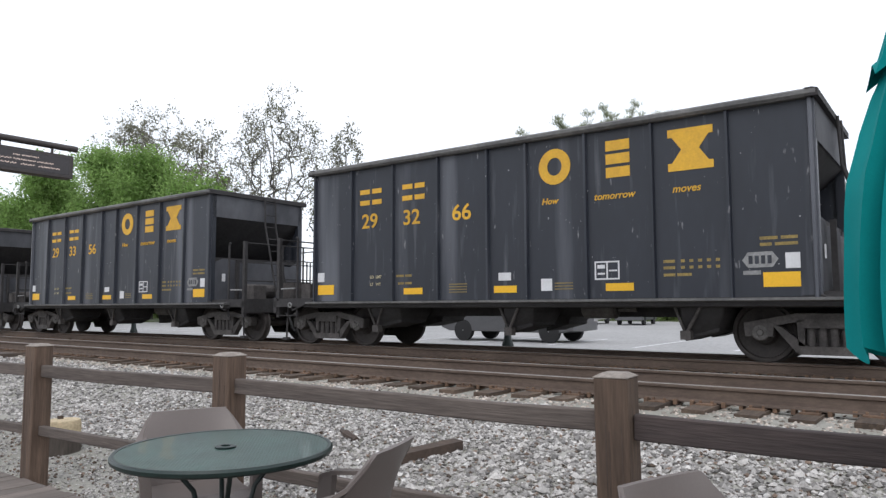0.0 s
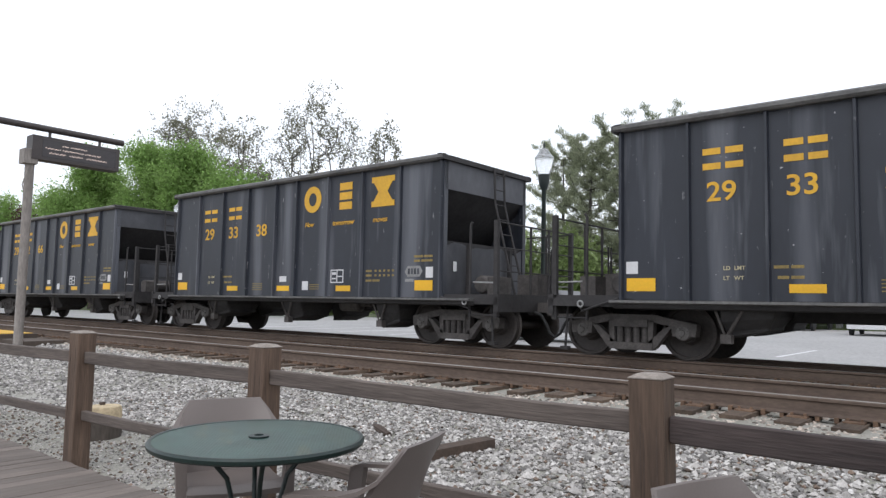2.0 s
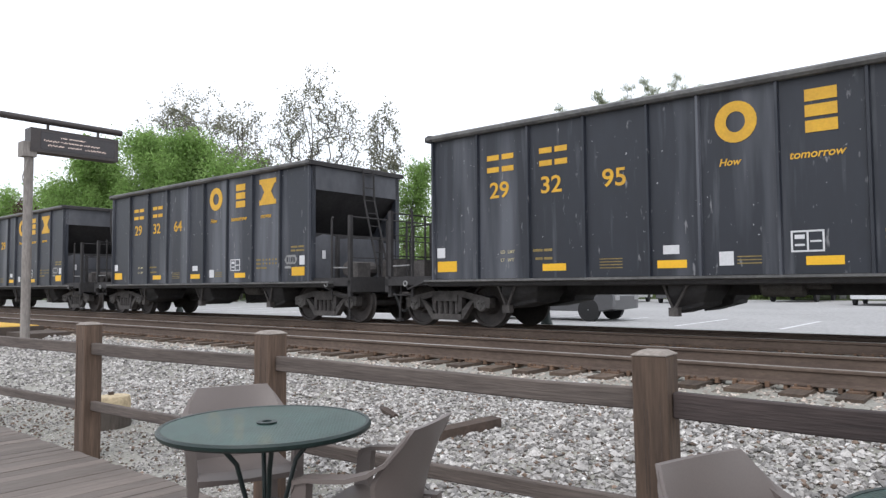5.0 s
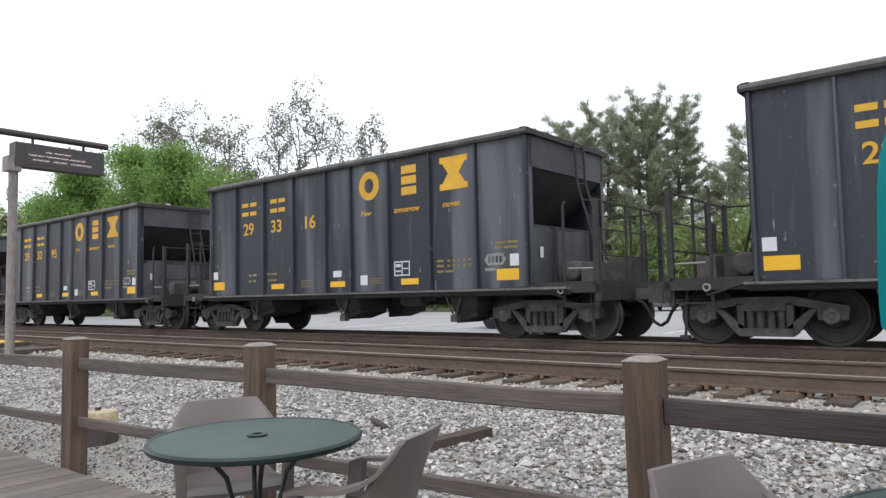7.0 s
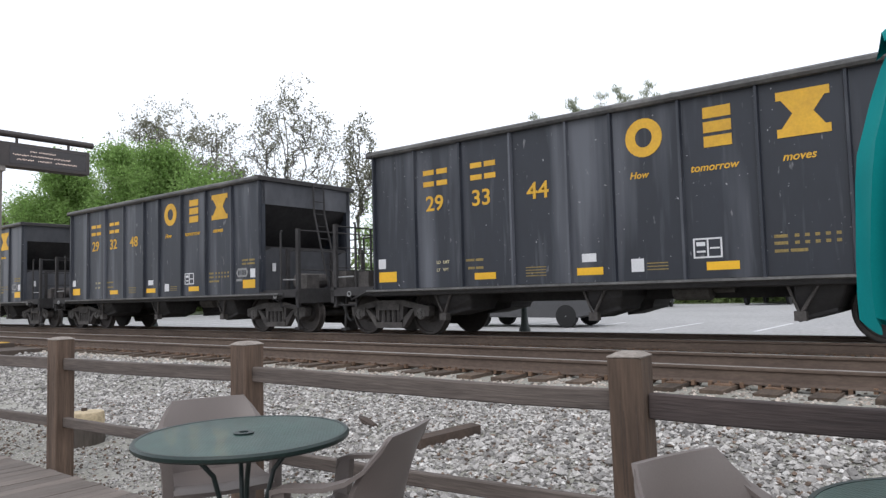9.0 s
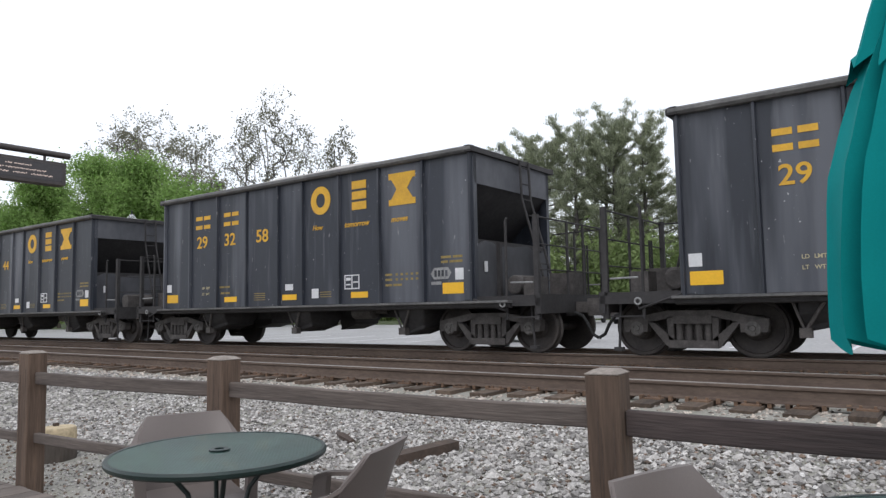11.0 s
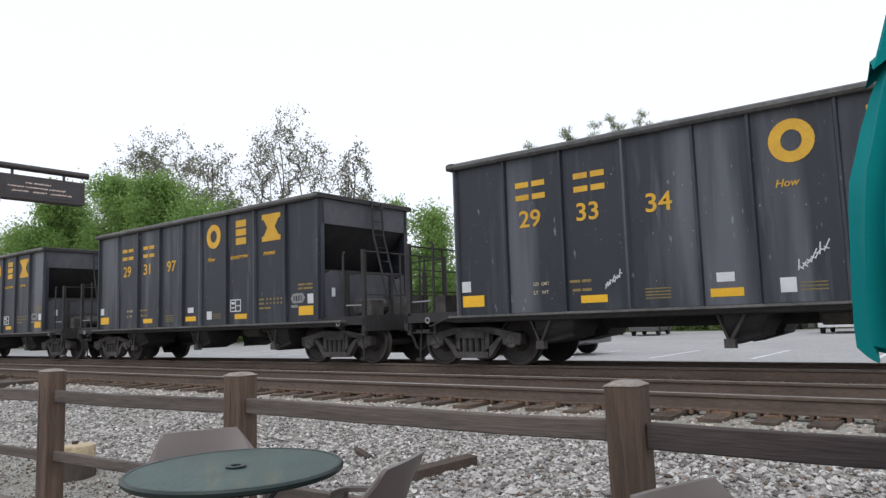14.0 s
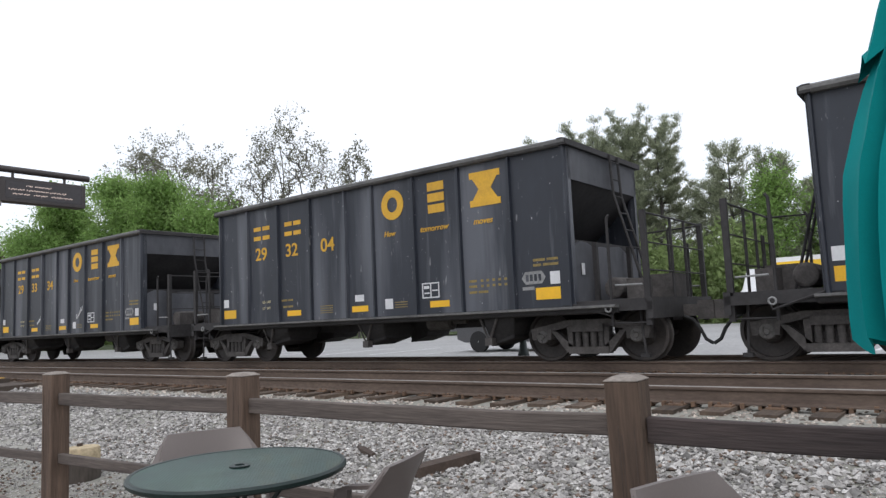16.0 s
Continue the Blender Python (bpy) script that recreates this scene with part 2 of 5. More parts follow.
# ---- mesh helpers ----
def box(bm, x0, x1, y0, y1, z0, z1):
    v = [bm.verts.new(p) for p in ((x0, y0, z0), (x1, y0, z0), (x1, y1, z0), (x0, y1, z0), (x0, y0, z1), (x1, y0, z1), (x1, y1, z1), (x0, y1, z1))]
    for f in ((3, 2, 1, 0), (4, 5, 6, 7), (0, 1, 5, 4), (1, 2, 6, 5), (2, 3, 7, 6), (3, 0, 4, 7)):
        bm.faces.new([v[i] for i in f])
    return v


def prism(bm, outline, a0, a1, axis="y"):
    """An outline in the two other axes, counter-clockwise or not, drawn out along an axis."""
    def place(p, a):
        return {"x": (a, p[0], p[1]), "y": (p[0], a, p[1]), "z": (p[0], p[1], a)}[axis]
    lo = [bm.verts.new(place(p, a0)) for p in outline]
    hi = [bm.verts.new(place(p, a1)) for p in outline]
    faces = [bm.faces.new(lo), bm.faces.new(hi[::-1])]
    for i in range(len(outline)):
        j = (i + 1) % len(outline)
        faces.append(bm.faces.new((lo[j], lo[i], hi[i], hi[j])))
    bmesh.ops.recalc_face_normals(bm, faces=faces)
    return lo + hi


def rings(bm, loops, close=True, caps=True):
    """Skins a list of equally long loops of points."""
    made = [[bm.verts.new(p) for p in loop] for loop in loops]
    faces = []
    for a, b in zip(made, made[1:]):
        n = len(a)
        for i in range(n if close else n - 1):
            j = (i + 1) % n
            faces.append(bm.faces.new((a[i], a[j], b[j], b[i])))
    if caps and close:
        faces += [bm.faces.new(made[0][::-1]), bm.faces.new(made[-1])]
    bmesh.ops.recalc_face_normals(bm, faces=faces)
    return [v for loop in made for v in loop]


def tube(bm, points, radius, seg=8):
    """A round bar along a line of points; radius: one number or one for each point."""
    points = [Vector(p) for p in points]
    radii = radius if isinstance(radius, (list, tuple)) else [radius] * len(points)
    loops, side = [], None
    for i, p in enumerate(points):
        way = (points[min(i + 1, len(points) - 1)] - points[max(i - 1, 0)]).normalized()
        if side is None:
            side = way.cross(Vector((0, 0, 1)) if abs(way.z) < 0.9 else Vector((1, 0, 0))).normalized()
        side = (side - way * side.dot(way)).normalized()
        up = way.cross(side)
        loops.append([p + radii[i] * (side * math.cos(k) + up * math.sin(k)) for k in (2 * math.pi * j / seg for j in range(seg))])
    return rings(bm, loops)


def turned(bm, profile, centre=(0, 0, 0), seg=24, axis="z", caps=True):
    """A body of revolution from (radius, height) pairs."""
    loops = []
    for r, h in profile:
        loop = []
        for j in range(seg):
            k = 2 * math.pi * j / seg
            c, s = r * math.cos(k), r * math.sin(k)
            p = {"z": (c, s, h), "y": (c, h, s), "x": (h, c, s)}[axis]
            loop.append(Vector(p) + Vector(centre))
        loops.append(loop)
    return rings(bm, loops, True, caps)


def soften(bm, width=0.006, seg=1, angle=35):
    edges = [e for e in bm.edges if len(e.link_faces) == 2 and e.calc_face_angle(0) > radians(angle)]
    bmesh.ops.bevel(bm, geom=edges, offset=width, segments=seg, affect="EDGES", profile=0.6)


def finish(name, bm, mat, smooth=False):
    me = bpy.data.meshes.new(name)
    bm.to_mesh(me)
    bm.free()
    me.materials.append(mat)
    if smooth:
        me.shade_smooth()
        me.set_sharp_from_angle(angle=radians(38))
    return me


def part(name, bm, mat, parent, label="", smooth=False, at=None):
    """Links a bmesh, or a finished mesh, as one object under its thing or part."""
    me = bm if isinstance(bm, bpy.types.Mesh) else finish(name, bm, mat, smooth)
    ob = new(name, me)
    ob.parent = parent
    if at is not None:
        ob.matrix_basis = at
    return tagged(ob, label) if label else ob


def thing(name, label, category, group="", kind="", at=None):
    ob = new(name)
    ob.empty_display_size = 0.2
    if at is not None:
        ob.matrix_basis = at
    return tagged(ob, label, category, group, kind)


def single(name, bm, mat, label, category, group="", kind="", smooth=False, at=None):
    ob = new(name, finish(name, bm, mat, smooth))
    if at is not None:
        ob.matrix_basis = at
    return tagged(ob, label, category, group, kind)


WORDS = {}


def lettering(text, size, slant=0.0, extrude=0.003, width=1.0):
    """A flat mesh of text in the built-in font, its left foot at the origin, facing -y."""
    key = (text, size, slant, width)
    if key not in WORDS:
        cu = bpy.data.curves.new("lettering", "FONT")
        cu.body, cu.size, cu.shear, cu.extrude = text, size, slant, extrude
        cu.offset = size * 0.014
        ob = bpy.data.objects.new("lettering", cu)
        scene.collection.objects.link(ob)
        bpy.context.view_layer.update()
        me = bpy.data.meshes.new_from_object(ob.evaluated_get(bpy.context.evaluated_depsgraph_get()))
        bpy.data.objects.remove(ob)
        me.transform(Matrix.Diagonal((width, 1, 1, 1)))
        me.transform(Matrix.Rotation(radians(90), 4, "X"))
        WORDS[key] = me
    return WORDS[key]


# ---- plan: x along the tracks, y away from the deck, z = 0 at the rail heads ----
DECK_Z = -0.48
NEAR_RAIL, GAUGE, FAR_TRACK = 7.805, 1.505, 11.546   # middle of rail heads
NEAR_MID, FAR_MID = NEAR_RAIL + GAUGE / 2, FAR_TRACK + GAUGE / 2


def ground_height(x, y):
    keys = ((-400, -0.62), (2.3, -0.60), (3.2, -0.53), (5.2, -0.42), (6.3, -0.30), (7.0, -0.235), (10.0, -0.235), (10.6, -0.27), (11.0, -0.24), (13.6, -0.24), (14.4, -0.40), (16, -0.42), (60, -0.55), (900, -2.5))
    z = np.interp(y, [k[0] for k in keys], [k[1] for k in keys])
    if 2.4 < y < 14:
        z += 0.022 * noise.noise((x * 0.9, y * 0.9, 0)) + 0.012 * noise.noise((x * 3.1, y * 3.1, 4))
    return z


def build_ground():
    xs = [-900, -400, -200, -120, -80, -60, -45, -35] + [-30 + 0.5 * i for i in range(81)] + [14, 20, 40, 100, 400, 900]
    ys = [-400, -100, -30, -10, -4, 0, 2.0] + [2.3 + 0.25 * i for i in range(50)] + [15.2, 17, 20, 25, 35, 50, 80, 150, 400, 900]
    bm = bmesh.new()
    grid = [[bm.verts.new((x, y, ground_height(x, y))) for x in xs] for y in ys]
    for a, b in zip(grid, grid[1:]):
        for i in range(len(xs) - 1):
            bm.faces.new((a[i], a[i + 1], b[i + 1], b[i]))
    single("ground", bm, GROUND, "grey gravelly ground beside and under the railway", "ground", kind="structure", smooth=True)
    bm = bmesh.new()
    box(bm, -120, 60, 15.4, 31, -0.62, -0.40)
    box(bm, -34, 60, 31, 55.5, -0.62, -0.40)
    box(bm, -56, -34, 31, 43.5, -0.62, -0.40)
    box(bm, -120, 60, 15.2, 15.4, -0.62, -0.28)
    single("parking_lot", bm, PAVEMENT, "pale worn pavement of a parking lot with a kerb", "pavement", kind="structure")
    lines = thing("parking_lines", "white painted parking bay lines on the pavement", "road marking", kind="structure")
    for i in range(14):
        bm = bmesh.new()
        box(bm, -40 + 2.9 * i, -39.88 + 2.9 * i, 20.5, 25.2, -0.399, -0.395)
        part("line", bm, WHITE_PAINT, lines)
    bm = bmesh.new()
    box(bm, -160, 80, 55.5, 110, -0.75, -0.36)
    box(bm, -160, -56, 31, 55.5, -0.75, -0.36)
    box(bm, -56, -34, 43.5, 55.5, -0.75, -0.36)
    single("lawn", bm, GRASS, "short green grass strip behind the parking lot", "grass", kind="structure")


build_ground()


# ---- tracks ----
def rail_mesh(x0, x1):
    side = [(-0.07, -0.18), (0.07, -0.18), (0.07, -0.168), (0.014, -0.15), (0.009, -0.05), (0.034, -0.036), (0.036, -0.012), (0.030, -0.004), (-0.030, -0.004), (-0.036, -0.012), (-0.034, -0.036), (-0.009, -0.05), (-0.014, -0.15), (-0.07, -0.168)]
    bm = bmesh.new()
    prism(bm, side, x0, x1, "x")
    return bm


def build_track(mid, name, first, last):
    track = thing(name, "railway track with rusty steel rails on wooden ties", "railway track", kind="structure")
    for y in (mid - GAUGE / 2, mid + GAUGE / 2):
        rail = part("rail", rail_mesh(-220, 120), RAIL_SIDE, track, "rust-brown steel rail", at=pose(0, y, 0))
        bm = bmesh.new()
        prism(bm, [(-0.031, -0.004), (0.031, -0.004), (0.024, 0.0), (-0.024, 0.0)], -220, 120, "x")
        part("railhead", bm, RAIL_TOP, rail, "worn shiny rail head")
    bm = bmesh.new()
    box(bm, -0.115, 0.115, -1.30, 1.30, -0.37, -0.190)
    soften(bm, 0.012)
    tie_mesh = finish("tie", bm, TIE_WOOD)
    bm = bmesh.new()
    for y in (-GAUGE / 2, GAUGE / 2):
        box(bm, -0.09, 0.09, y - 0.18, y + 0.18, -0.190, -0.176)
        for sx in (-0.06, 0.06):
            box(bm, sx * 2.7 - 0.02, sx * 2.7 + 0.02, y - 0.075, y + 0.075, -0.215, -0.160)
            for sy in (-0.10, 0.10):
                box(bm, sx - 0.012, sx + 0.012, y + sy - 0.014, y + sy + 0.014, -0.18, -0.150)
    plate_mesh = finish("tie_plate", bm, PLATE_RUST)
    rng = random.Random(int(mid * 10))
    x = first
    while x < last:
        tie = part("tie", tie_mesh, None, track, at=pose(x, mid + rng.uniform(-0.05, 0.05), rng.uniform(-0.012, 0.006), 0, rng.uniform(-1, 1), rng.uniform(-1.4, 1.4)))
        if x > -45:
            part("tie_plate", plate_mesh, None, tie)
        x += 0.51 + rng.uniform(-0.03, 0.03)


build_track(NEAR_MID, "near_track", -62, 16)
build_track(FAR_MID, "far_track", -45, 12)


def scatter_stones(name, label, mat, regions, seed):
    """Loose crushed stones as one joined mesh: each a crooked double pyramid, half sunk."""
    rng = np.random.default_rng(seed)
    base = np.array([(1, 0, 0), (0.3, 0.95, 0.1), (-0.8, 0.6, -0.1), (-0.8, -0.6, 0.1), (0.3, -0.95, -0.1), (0.1, 0.1, 0.8), (-0.1, 0, -0.8)])
    tri = np.array([(0, 1, 5), (1, 2, 5), (2, 3, 5), (3, 4, 5), (4, 0, 5), (1, 0, 6), (2, 1, 6), (3, 2, 6), (4, 3, 6), (0, 4, 6)])
    verts, faces, count = [], [], 0
    for x0, x1, y0, y1, number, s0, s1, lift in regions:
        px, py = rng.uniform(x0, x1, number), rng.uniform(y0, y1, number)
        size = s0 + (s1 - s0) * rng.random(number) ** 1.8
        pz = np.array([ground_height(x, y) for x, y in zip(px, py)]) + size * 0.30 + lift
        shape = base * rng.uniform(0.6, 1.2, (number, 7, 3)) * size[:, None, None] * np.array((1, 0.85, 0.85))
        a, b = rng.uniform(0, 2 * np.pi, number), rng.uniform(-0.7, 0.7, number)
        ca, sa, cb, sb, zero = np.cos(a), np.sin(a), np.cos(b), np.sin(b), np.zeros(number)
        turn = np.stack([np.stack([ca, -sa * cb, sa * sb], 1), np.stack([sa, ca * cb, -ca * sb], 1), np.stack([zero, sb, cb], 1)], 1)
        verts.append((np.einsum("nij,nkj->nki", turn, shape) + np.stack([px, py, pz], 1)[:, None]).reshape(-1, 3))
        faces.append((tri[None] + (count + 7 * np.arange(number))[:, None, None]).reshape(-1, 3))
        count += 7 * number
    me = bpy.data.meshes.new(name)
    me.from_pydata(np.concatenate(verts).tolist(), [], np.concatenate(faces).tolist())
    me.materials.append(mat)
    tagged(new(name, me), label, "gravel", kind="stuff")


scatter_stones("ballast_stones", "loose pale grey crushed ballast stones", BALLAST_STONE,
               [(-3.6, 1.6, 2.65, 6.9, 27000, 0.009, 0.036, 0), (-5.6, -3.6, 3.5, 6.9, 9500, 0.009, 0.034, 0), (-5.6, -3.6, 2.6, 3.5, 3000, 0.006, 0.020, 0), (-9.5, -5.6, 3.75, 6.9, 9000, 0.012, 0.038, 0), (-10, -5.6, 2.6, 3.75, 4200, 0.006, 0.020, 0), (-17, -9.5, 4.0, 6.9, 6500, 0.018, 0.045, 0), (-17, -9.5, 2.6, 4.0, 2600, 0.012, 0.032, 0), (-30, -17, 3.4, 6.9, 5000, 0.03, 0.06, 0), (-3.5, 1.6, 3.0, 6.8, 900, 0.036, 0.058, 0)], 3)
scatter_stones("track_ballast", "brown-stained crushed ballast between the ties", BALLAST_RUST,
               [(-12, 3, 6.7, 7.75, 5200, 0.014, 0.038, -0.012), (-34, -12, 6.7, 7.75, 3600, 0.02, 0.045, -0.012), (-14, 4, 7.8, 9.9, 2500, 0.02, 0.045, 0), (-30, 4, 9.9, 11.5, 3500, 0.025, 0.05, 0)], 5)


scatter_stones("brown_stones", "scattered brown and dark stones among the grey ballast", STONE_BROWN,
               [(-3.6, 1.6, 2.65, 6.9, 3000, 0.010, 0.032, 0.004), (-9.5, -3.6, 2.7, 6.9, 3600, 0.008, 0.026, 0.002)], 8)
scatter_stones("pale_stones", "scattered near-white stones among the grey ballast", STONE_PALE,
               [(-3.6, 1.6, 2.65, 6.9, 800, 0.012, 0.034, 0.004), (-9.5, -3.6, 3.6, 6.9, 900, 0.012, 0.034, 0.006)], 9)


# ---- hopper cars ----
BODY, HALF, TOP, SIDE = 10.04, 1.565, 3.88, 1.50
POSTS = (0.06, 1.18, 2.33, 3.47, 4.61, 5.43, 6.57, 7.71, 8.86, 9.98)
PITCH = 13.8
CAR_NUMBERS = {-3: "33 21", -2: "32 77", -1: "33 56", 0: "32 66", 1: "33 38", 2: "33 29", 3: "32 64", 4: "32 95", 5: "33 16", 6: "32 48", 7: "33 44", 8: "32 58", 9: "33 20", 10: "31 97", 11: "33 34", 12: "32 04", 13: "32 71", 14: "33 08"}


def side_frame_mesh():
    bm = bmesh.new()
    w = 0.075
    prism(bm, [(-1.12, 0.60), (-0.80, 0.66), (-0.40, 0.74), (0.40, 0.74), (0.80, 0.66), (1.12, 0.60), (1.12, 0.50), (0.78, 0.54), (0.38, 0.62), (-0.38, 0.62), (-0.78, 0.54), (-1.12, 0.50)], -w, w)
    for s in (-1, 1):
        prism(bm, [(s * 0.72, 0.56), (s * 0.60, 0.54), (s * 0.27, 0.26), (s * 0.33, 0.16), (s * 0.42, 0.18)], -w, w)
        prism(bm, [(s * 0.40, 0.64), (s * 0.30, 0.64), (s * 0.30, 0.20), (s * 0.38, 0.20)], -w, w)
        prism(bm, [(s * 1.12, 0.60), (s * 0.70, 0.60), (s * 0.72, 0.40), (s * 0.79, 0.40), (s * 0.81, 0.53), (s * 0.99, 0.53), (s * 1.01, 0.40), (s * 1.10, 0.40)], -w - 0.02, w + 0.02)
    box(bm, -0.38, 0.38, -w - 0.02, w + 0.02, 0.15, 0.27)
    box(bm, -0.30, 0.30, -w - 0.03, w + 0.03, 0.53, 0.66)
    for x in (-0.225, -0.075, 0.075, 0.225):
        turned(bm, [(0.052, 0.26), (0.060, 0.30), (0.052, 0.34), (0.060, 0.38), (0.052, 0.42), (0.060, 0.46), (0.052, 0.53)], (x, 0, 0), 10)
    box(bm, -0.32, 0.32, w - 0.025, w - 0.005, 0.25, 0.56)
    return finish("side_frame", bm, TRUCK_STEEL, True)


def wheelset_mesh():
    bm = bmesh.new()
    turned(bm, [(0.085, -1.06), (0.085, 1.06)], seg=12, axis="y")
    for s in (-1, 1):
        turned(bm, [(0.30, s * 0.70), (0.44, s * 0.675), (0.485, s * 0.68), (0.485, s * 0.705), (0.457, s * 0.72), (0.450, s * 0.815), (0.40, s * 0.82), (0.385, s * 0.77), (0.20, s * 0.735), (0.16, s * 0.83), (0.085, s * 0.83)], seg=36, axis="y")
        turned(bm, [(0.115, s * 0.90), (0.135, s * 0.92), (0.135, s * 1.06), (0.12, s * 1.08)], seg=20, axis="y")
    plain_faces = len(bm.faces)
    for s in (-1, 1):
        turned(bm, [(0.125, s * 1.078), (0.11, s * 1.10), (0.05, s * 1.105), (0.04, s * 1.125), (0.001, s * 1.125)], seg=18, axis="y")
        for k in range(3):
            a = 2 * math.pi * k / 3
            turned(bm, [(0.022, s * 1.10), (0.022, s * 1.128), (0.001, s * 1.13)], (0.078 * math.cos(a), 0, 0.078 * math.sin(a)), 6, "y")
    for i, f in enumerate(bm.faces):
        f.material_index = int(i >= plain_faces)
    me = finish("wheelset", bm, WHEEL_STEEL, True)
    me.materials.append(CAP_STEEL)
    return me


def logo_shapes(car):
    """Three yellow marks on the side, as plain shapes: a broad ring, a stack of bars, an hourglass."""
    y0, y1 = (-SIDE - 0.009, -SIDE - 0.001)
    bm = bmesh.new()
    cx, cz, a, b = 5.99, 3.268, 0.305, 0.315
    outer = [(cx + a * math.cos(k), cz + b * math.sin(k)) for k in (2 * math.pi * j / 24 for j in range(24))]
    inner = [(cx + a * 0.46 * math.cos(k), cz + b * 0.50 * math.sin(k)) for k in (2 * math.pi * j / 24 for j in range(24))]
    rings(bm, [[(x, y, z) for x, z in loop] for loop, y in ((outer, y1), (outer, y0), (inner, y0), (inner, y1))], True, False)
    part("yellow_ring_mark", bm, YELLOW, car, "flat yellow ring-shaped mark")
    bm = bmesh.new()
    for z in (3.045, 3.268, 3.49):
        box(bm, 6.935, 7.345, y0, y1, z - 0.085, z + 0.085)
    part("yellow_bar_mark", bm, YELLOW, car, "stack of yellow bars")
    bm = bmesh.new()
    half = [(0.345, 0.33), (0.345, 0.205), (0.28, 0.205), (0.135, 0.0)]
    outline = [(8.315 + x, 3.27 - z) for x, z in half] + [(8.315 + x, 3.27 + z) for x, z in half[-2::-1]]
    outline += [(8.315 - x, 3.27 + z) for x, z in half] + [(8.315 - x, 3.27 - z) for x, z in half[-2::-1]]
    prism(bm, outline, y0, y1)
    part("yellow_hourglass_mark", bm, YELLOW, car, "flat yellow hourglass-shaped mark")


def plate(car, name, mat, x0, x1, z0, z1, label="", depth=0.008):
    bm = bmesh.new()
    box(bm, x0, x1, -SIDE - depth, -SIDE - 0.001, z0, z1)
    return part(name, bm, mat, car, label)


def build_car():
    car = thing("hopper_car", "black dusty open hopper railcar with yellow marks, rolling", "railcar", "hopper cars of the train")
    for s in (-1, 1):
        bm = bmesh.new()
        box(bm, 0.02, BODY - 0.02, min(s * SIDE, s * (SIDE - 0.02)), max(s * SIDE, s * (SIDE - 0.02)), 0.98, TOP - 0.05)
        part("side_sheet", bm, CAR_PAINT, car)
        for i, x in enumerate(POSTS):
            bm = bmesh.new()
            w = 0.036
            prism(bm, [(x - w, s * SIDE), (x + w, s * SIDE), (x + w * 0.55, s * HALF), (x - w * 0.55, s * HALF)], 0.97, TOP - 0.10, "z")
            part("side_post", bm, CAR_PAINT, car)
        bm = bmesh.new()
        prism(bm, [(s * 1.47, TOP - 0.12), (s * 1.60, TOP - 0.12), (s * 1.64, TOP - 0.08), (s * 1.64, TOP - 0.03), (s * 1.60, TOP), (s * 1.50, TOP), (s * 1.47, TOP - 0.03)], -0.04, BODY + 0.04, "x")
        part("top_chord", bm, SILL_WORN, car, "dusty rounded top rail")
        bm = bmesh.new()
        prism(bm, [(s * 1.46, 0.97), (s * 1.66, 0.97), (s * 1.66, 0.93), (s * 1.60, 0.915), (s * 1.46, 0.915)], -0.10, BODY + 0.78, "x")
        part("side_sill", bm, SILL_WORN, car, "worn pale sill along the foot of the side")
        # Black web: the shade under the sill lip, put into colour
        bm = bmesh.new()
        prism(bm, [(s * 1.46, 0.915), (s * 1.57, 0.915), (s * 1.55, 0.85), (s * 1.46, 0.83)], -0.08, BODY + 0.76, "x")
        part("sill_web", bm, CAR_DARK, car)
    # ends: vertical top sheet, sloping floor sheet, web, platform, rails, ladder
    for e in (0, 1):
        def fx(d):
            return BODY + d if e else -d
        bm = bmesh.new()
        prism(bm, [(fx(0), TOP - 0.04), (fx(-0.03), TOP - 0.04), (fx(-0.03), 3.18), (fx(0), 3.18)], -1.49, 1.49)
        part("end_sheet", bm, CAR_DUST, car, "grey dusted upper end sheet")
        bm = bmesh.new()
        prism(bm, [(fx(-0.10), TOP - 0.12), (fx(0.07), TOP - 0.12), (fx(0.07), TOP - 0.02), (fx(0.0), TOP + 0.004), (fx(-0.10), TOP + 0.004)], -1.63, 1.63)
        part("end_chord", bm, CAR_DARK, car)
        bm = bmesh.new()
        prism(bm, [(fx(-0.02), 3.19), (fx(-0.06), 3.19), (fx(-2.55), 0.95), (fx(-2.45), 0.95)], -1.48, 1.48)
        part("slope_sheet", bm, CAR_DARK, car, "dark sloping floor sheet")
        bm = bmesh.new()
        rngw = random.Random(e)
        edge = [(-1.40 + 0.28 * k, 2.08 + rngw.uniform(-0.10, 0.06)) for k in range(11)]
        lo = [[(fx(-0.02), y, 1.0) for y, z in edge], [(fx(-0.03), y, z) for y, z in edge], [(fx(-0.07), y, z) for y, z in edge], [(fx(-0.06), y, 1.0) for y, z in edge]]
        rings(bm, [[row[k] for row in lo] for k in range(11)])
        part("shear_plate", bm, CAR_DUST, car, "dusty lower end plate with a ragged top edge")
        bm = bmesh.new()
        box(bm, *sorted((fx(-0.14), fx(-0.08))), -1.40, 1.40, 2.04, 2.14)
        soften(bm, 0.015)
        part("end_beam", bm, CAR_DARK, car, "black beam across the open end")
        bm = bmesh.new()
        box(bm, *sorted((fx(0.0), fx(0.012))), -1.18, -1.08, 1.52, 1.72)
        part("white_placard", bm, WHITE_PAINT, car, "small white placard")
        bm = bmesh.new()
        tube(bm, [(fx(0.64) + 0.05 * math.cos(k), -1.62, 0.90 + 0.05 * math.sin(k)) for k in (2 * math.pi * j / 12 for j in range(13))], 0.016, 6)
        part("tie_down_ring", bm, GREY_DECAL, car, "pale steel ring at the sill")
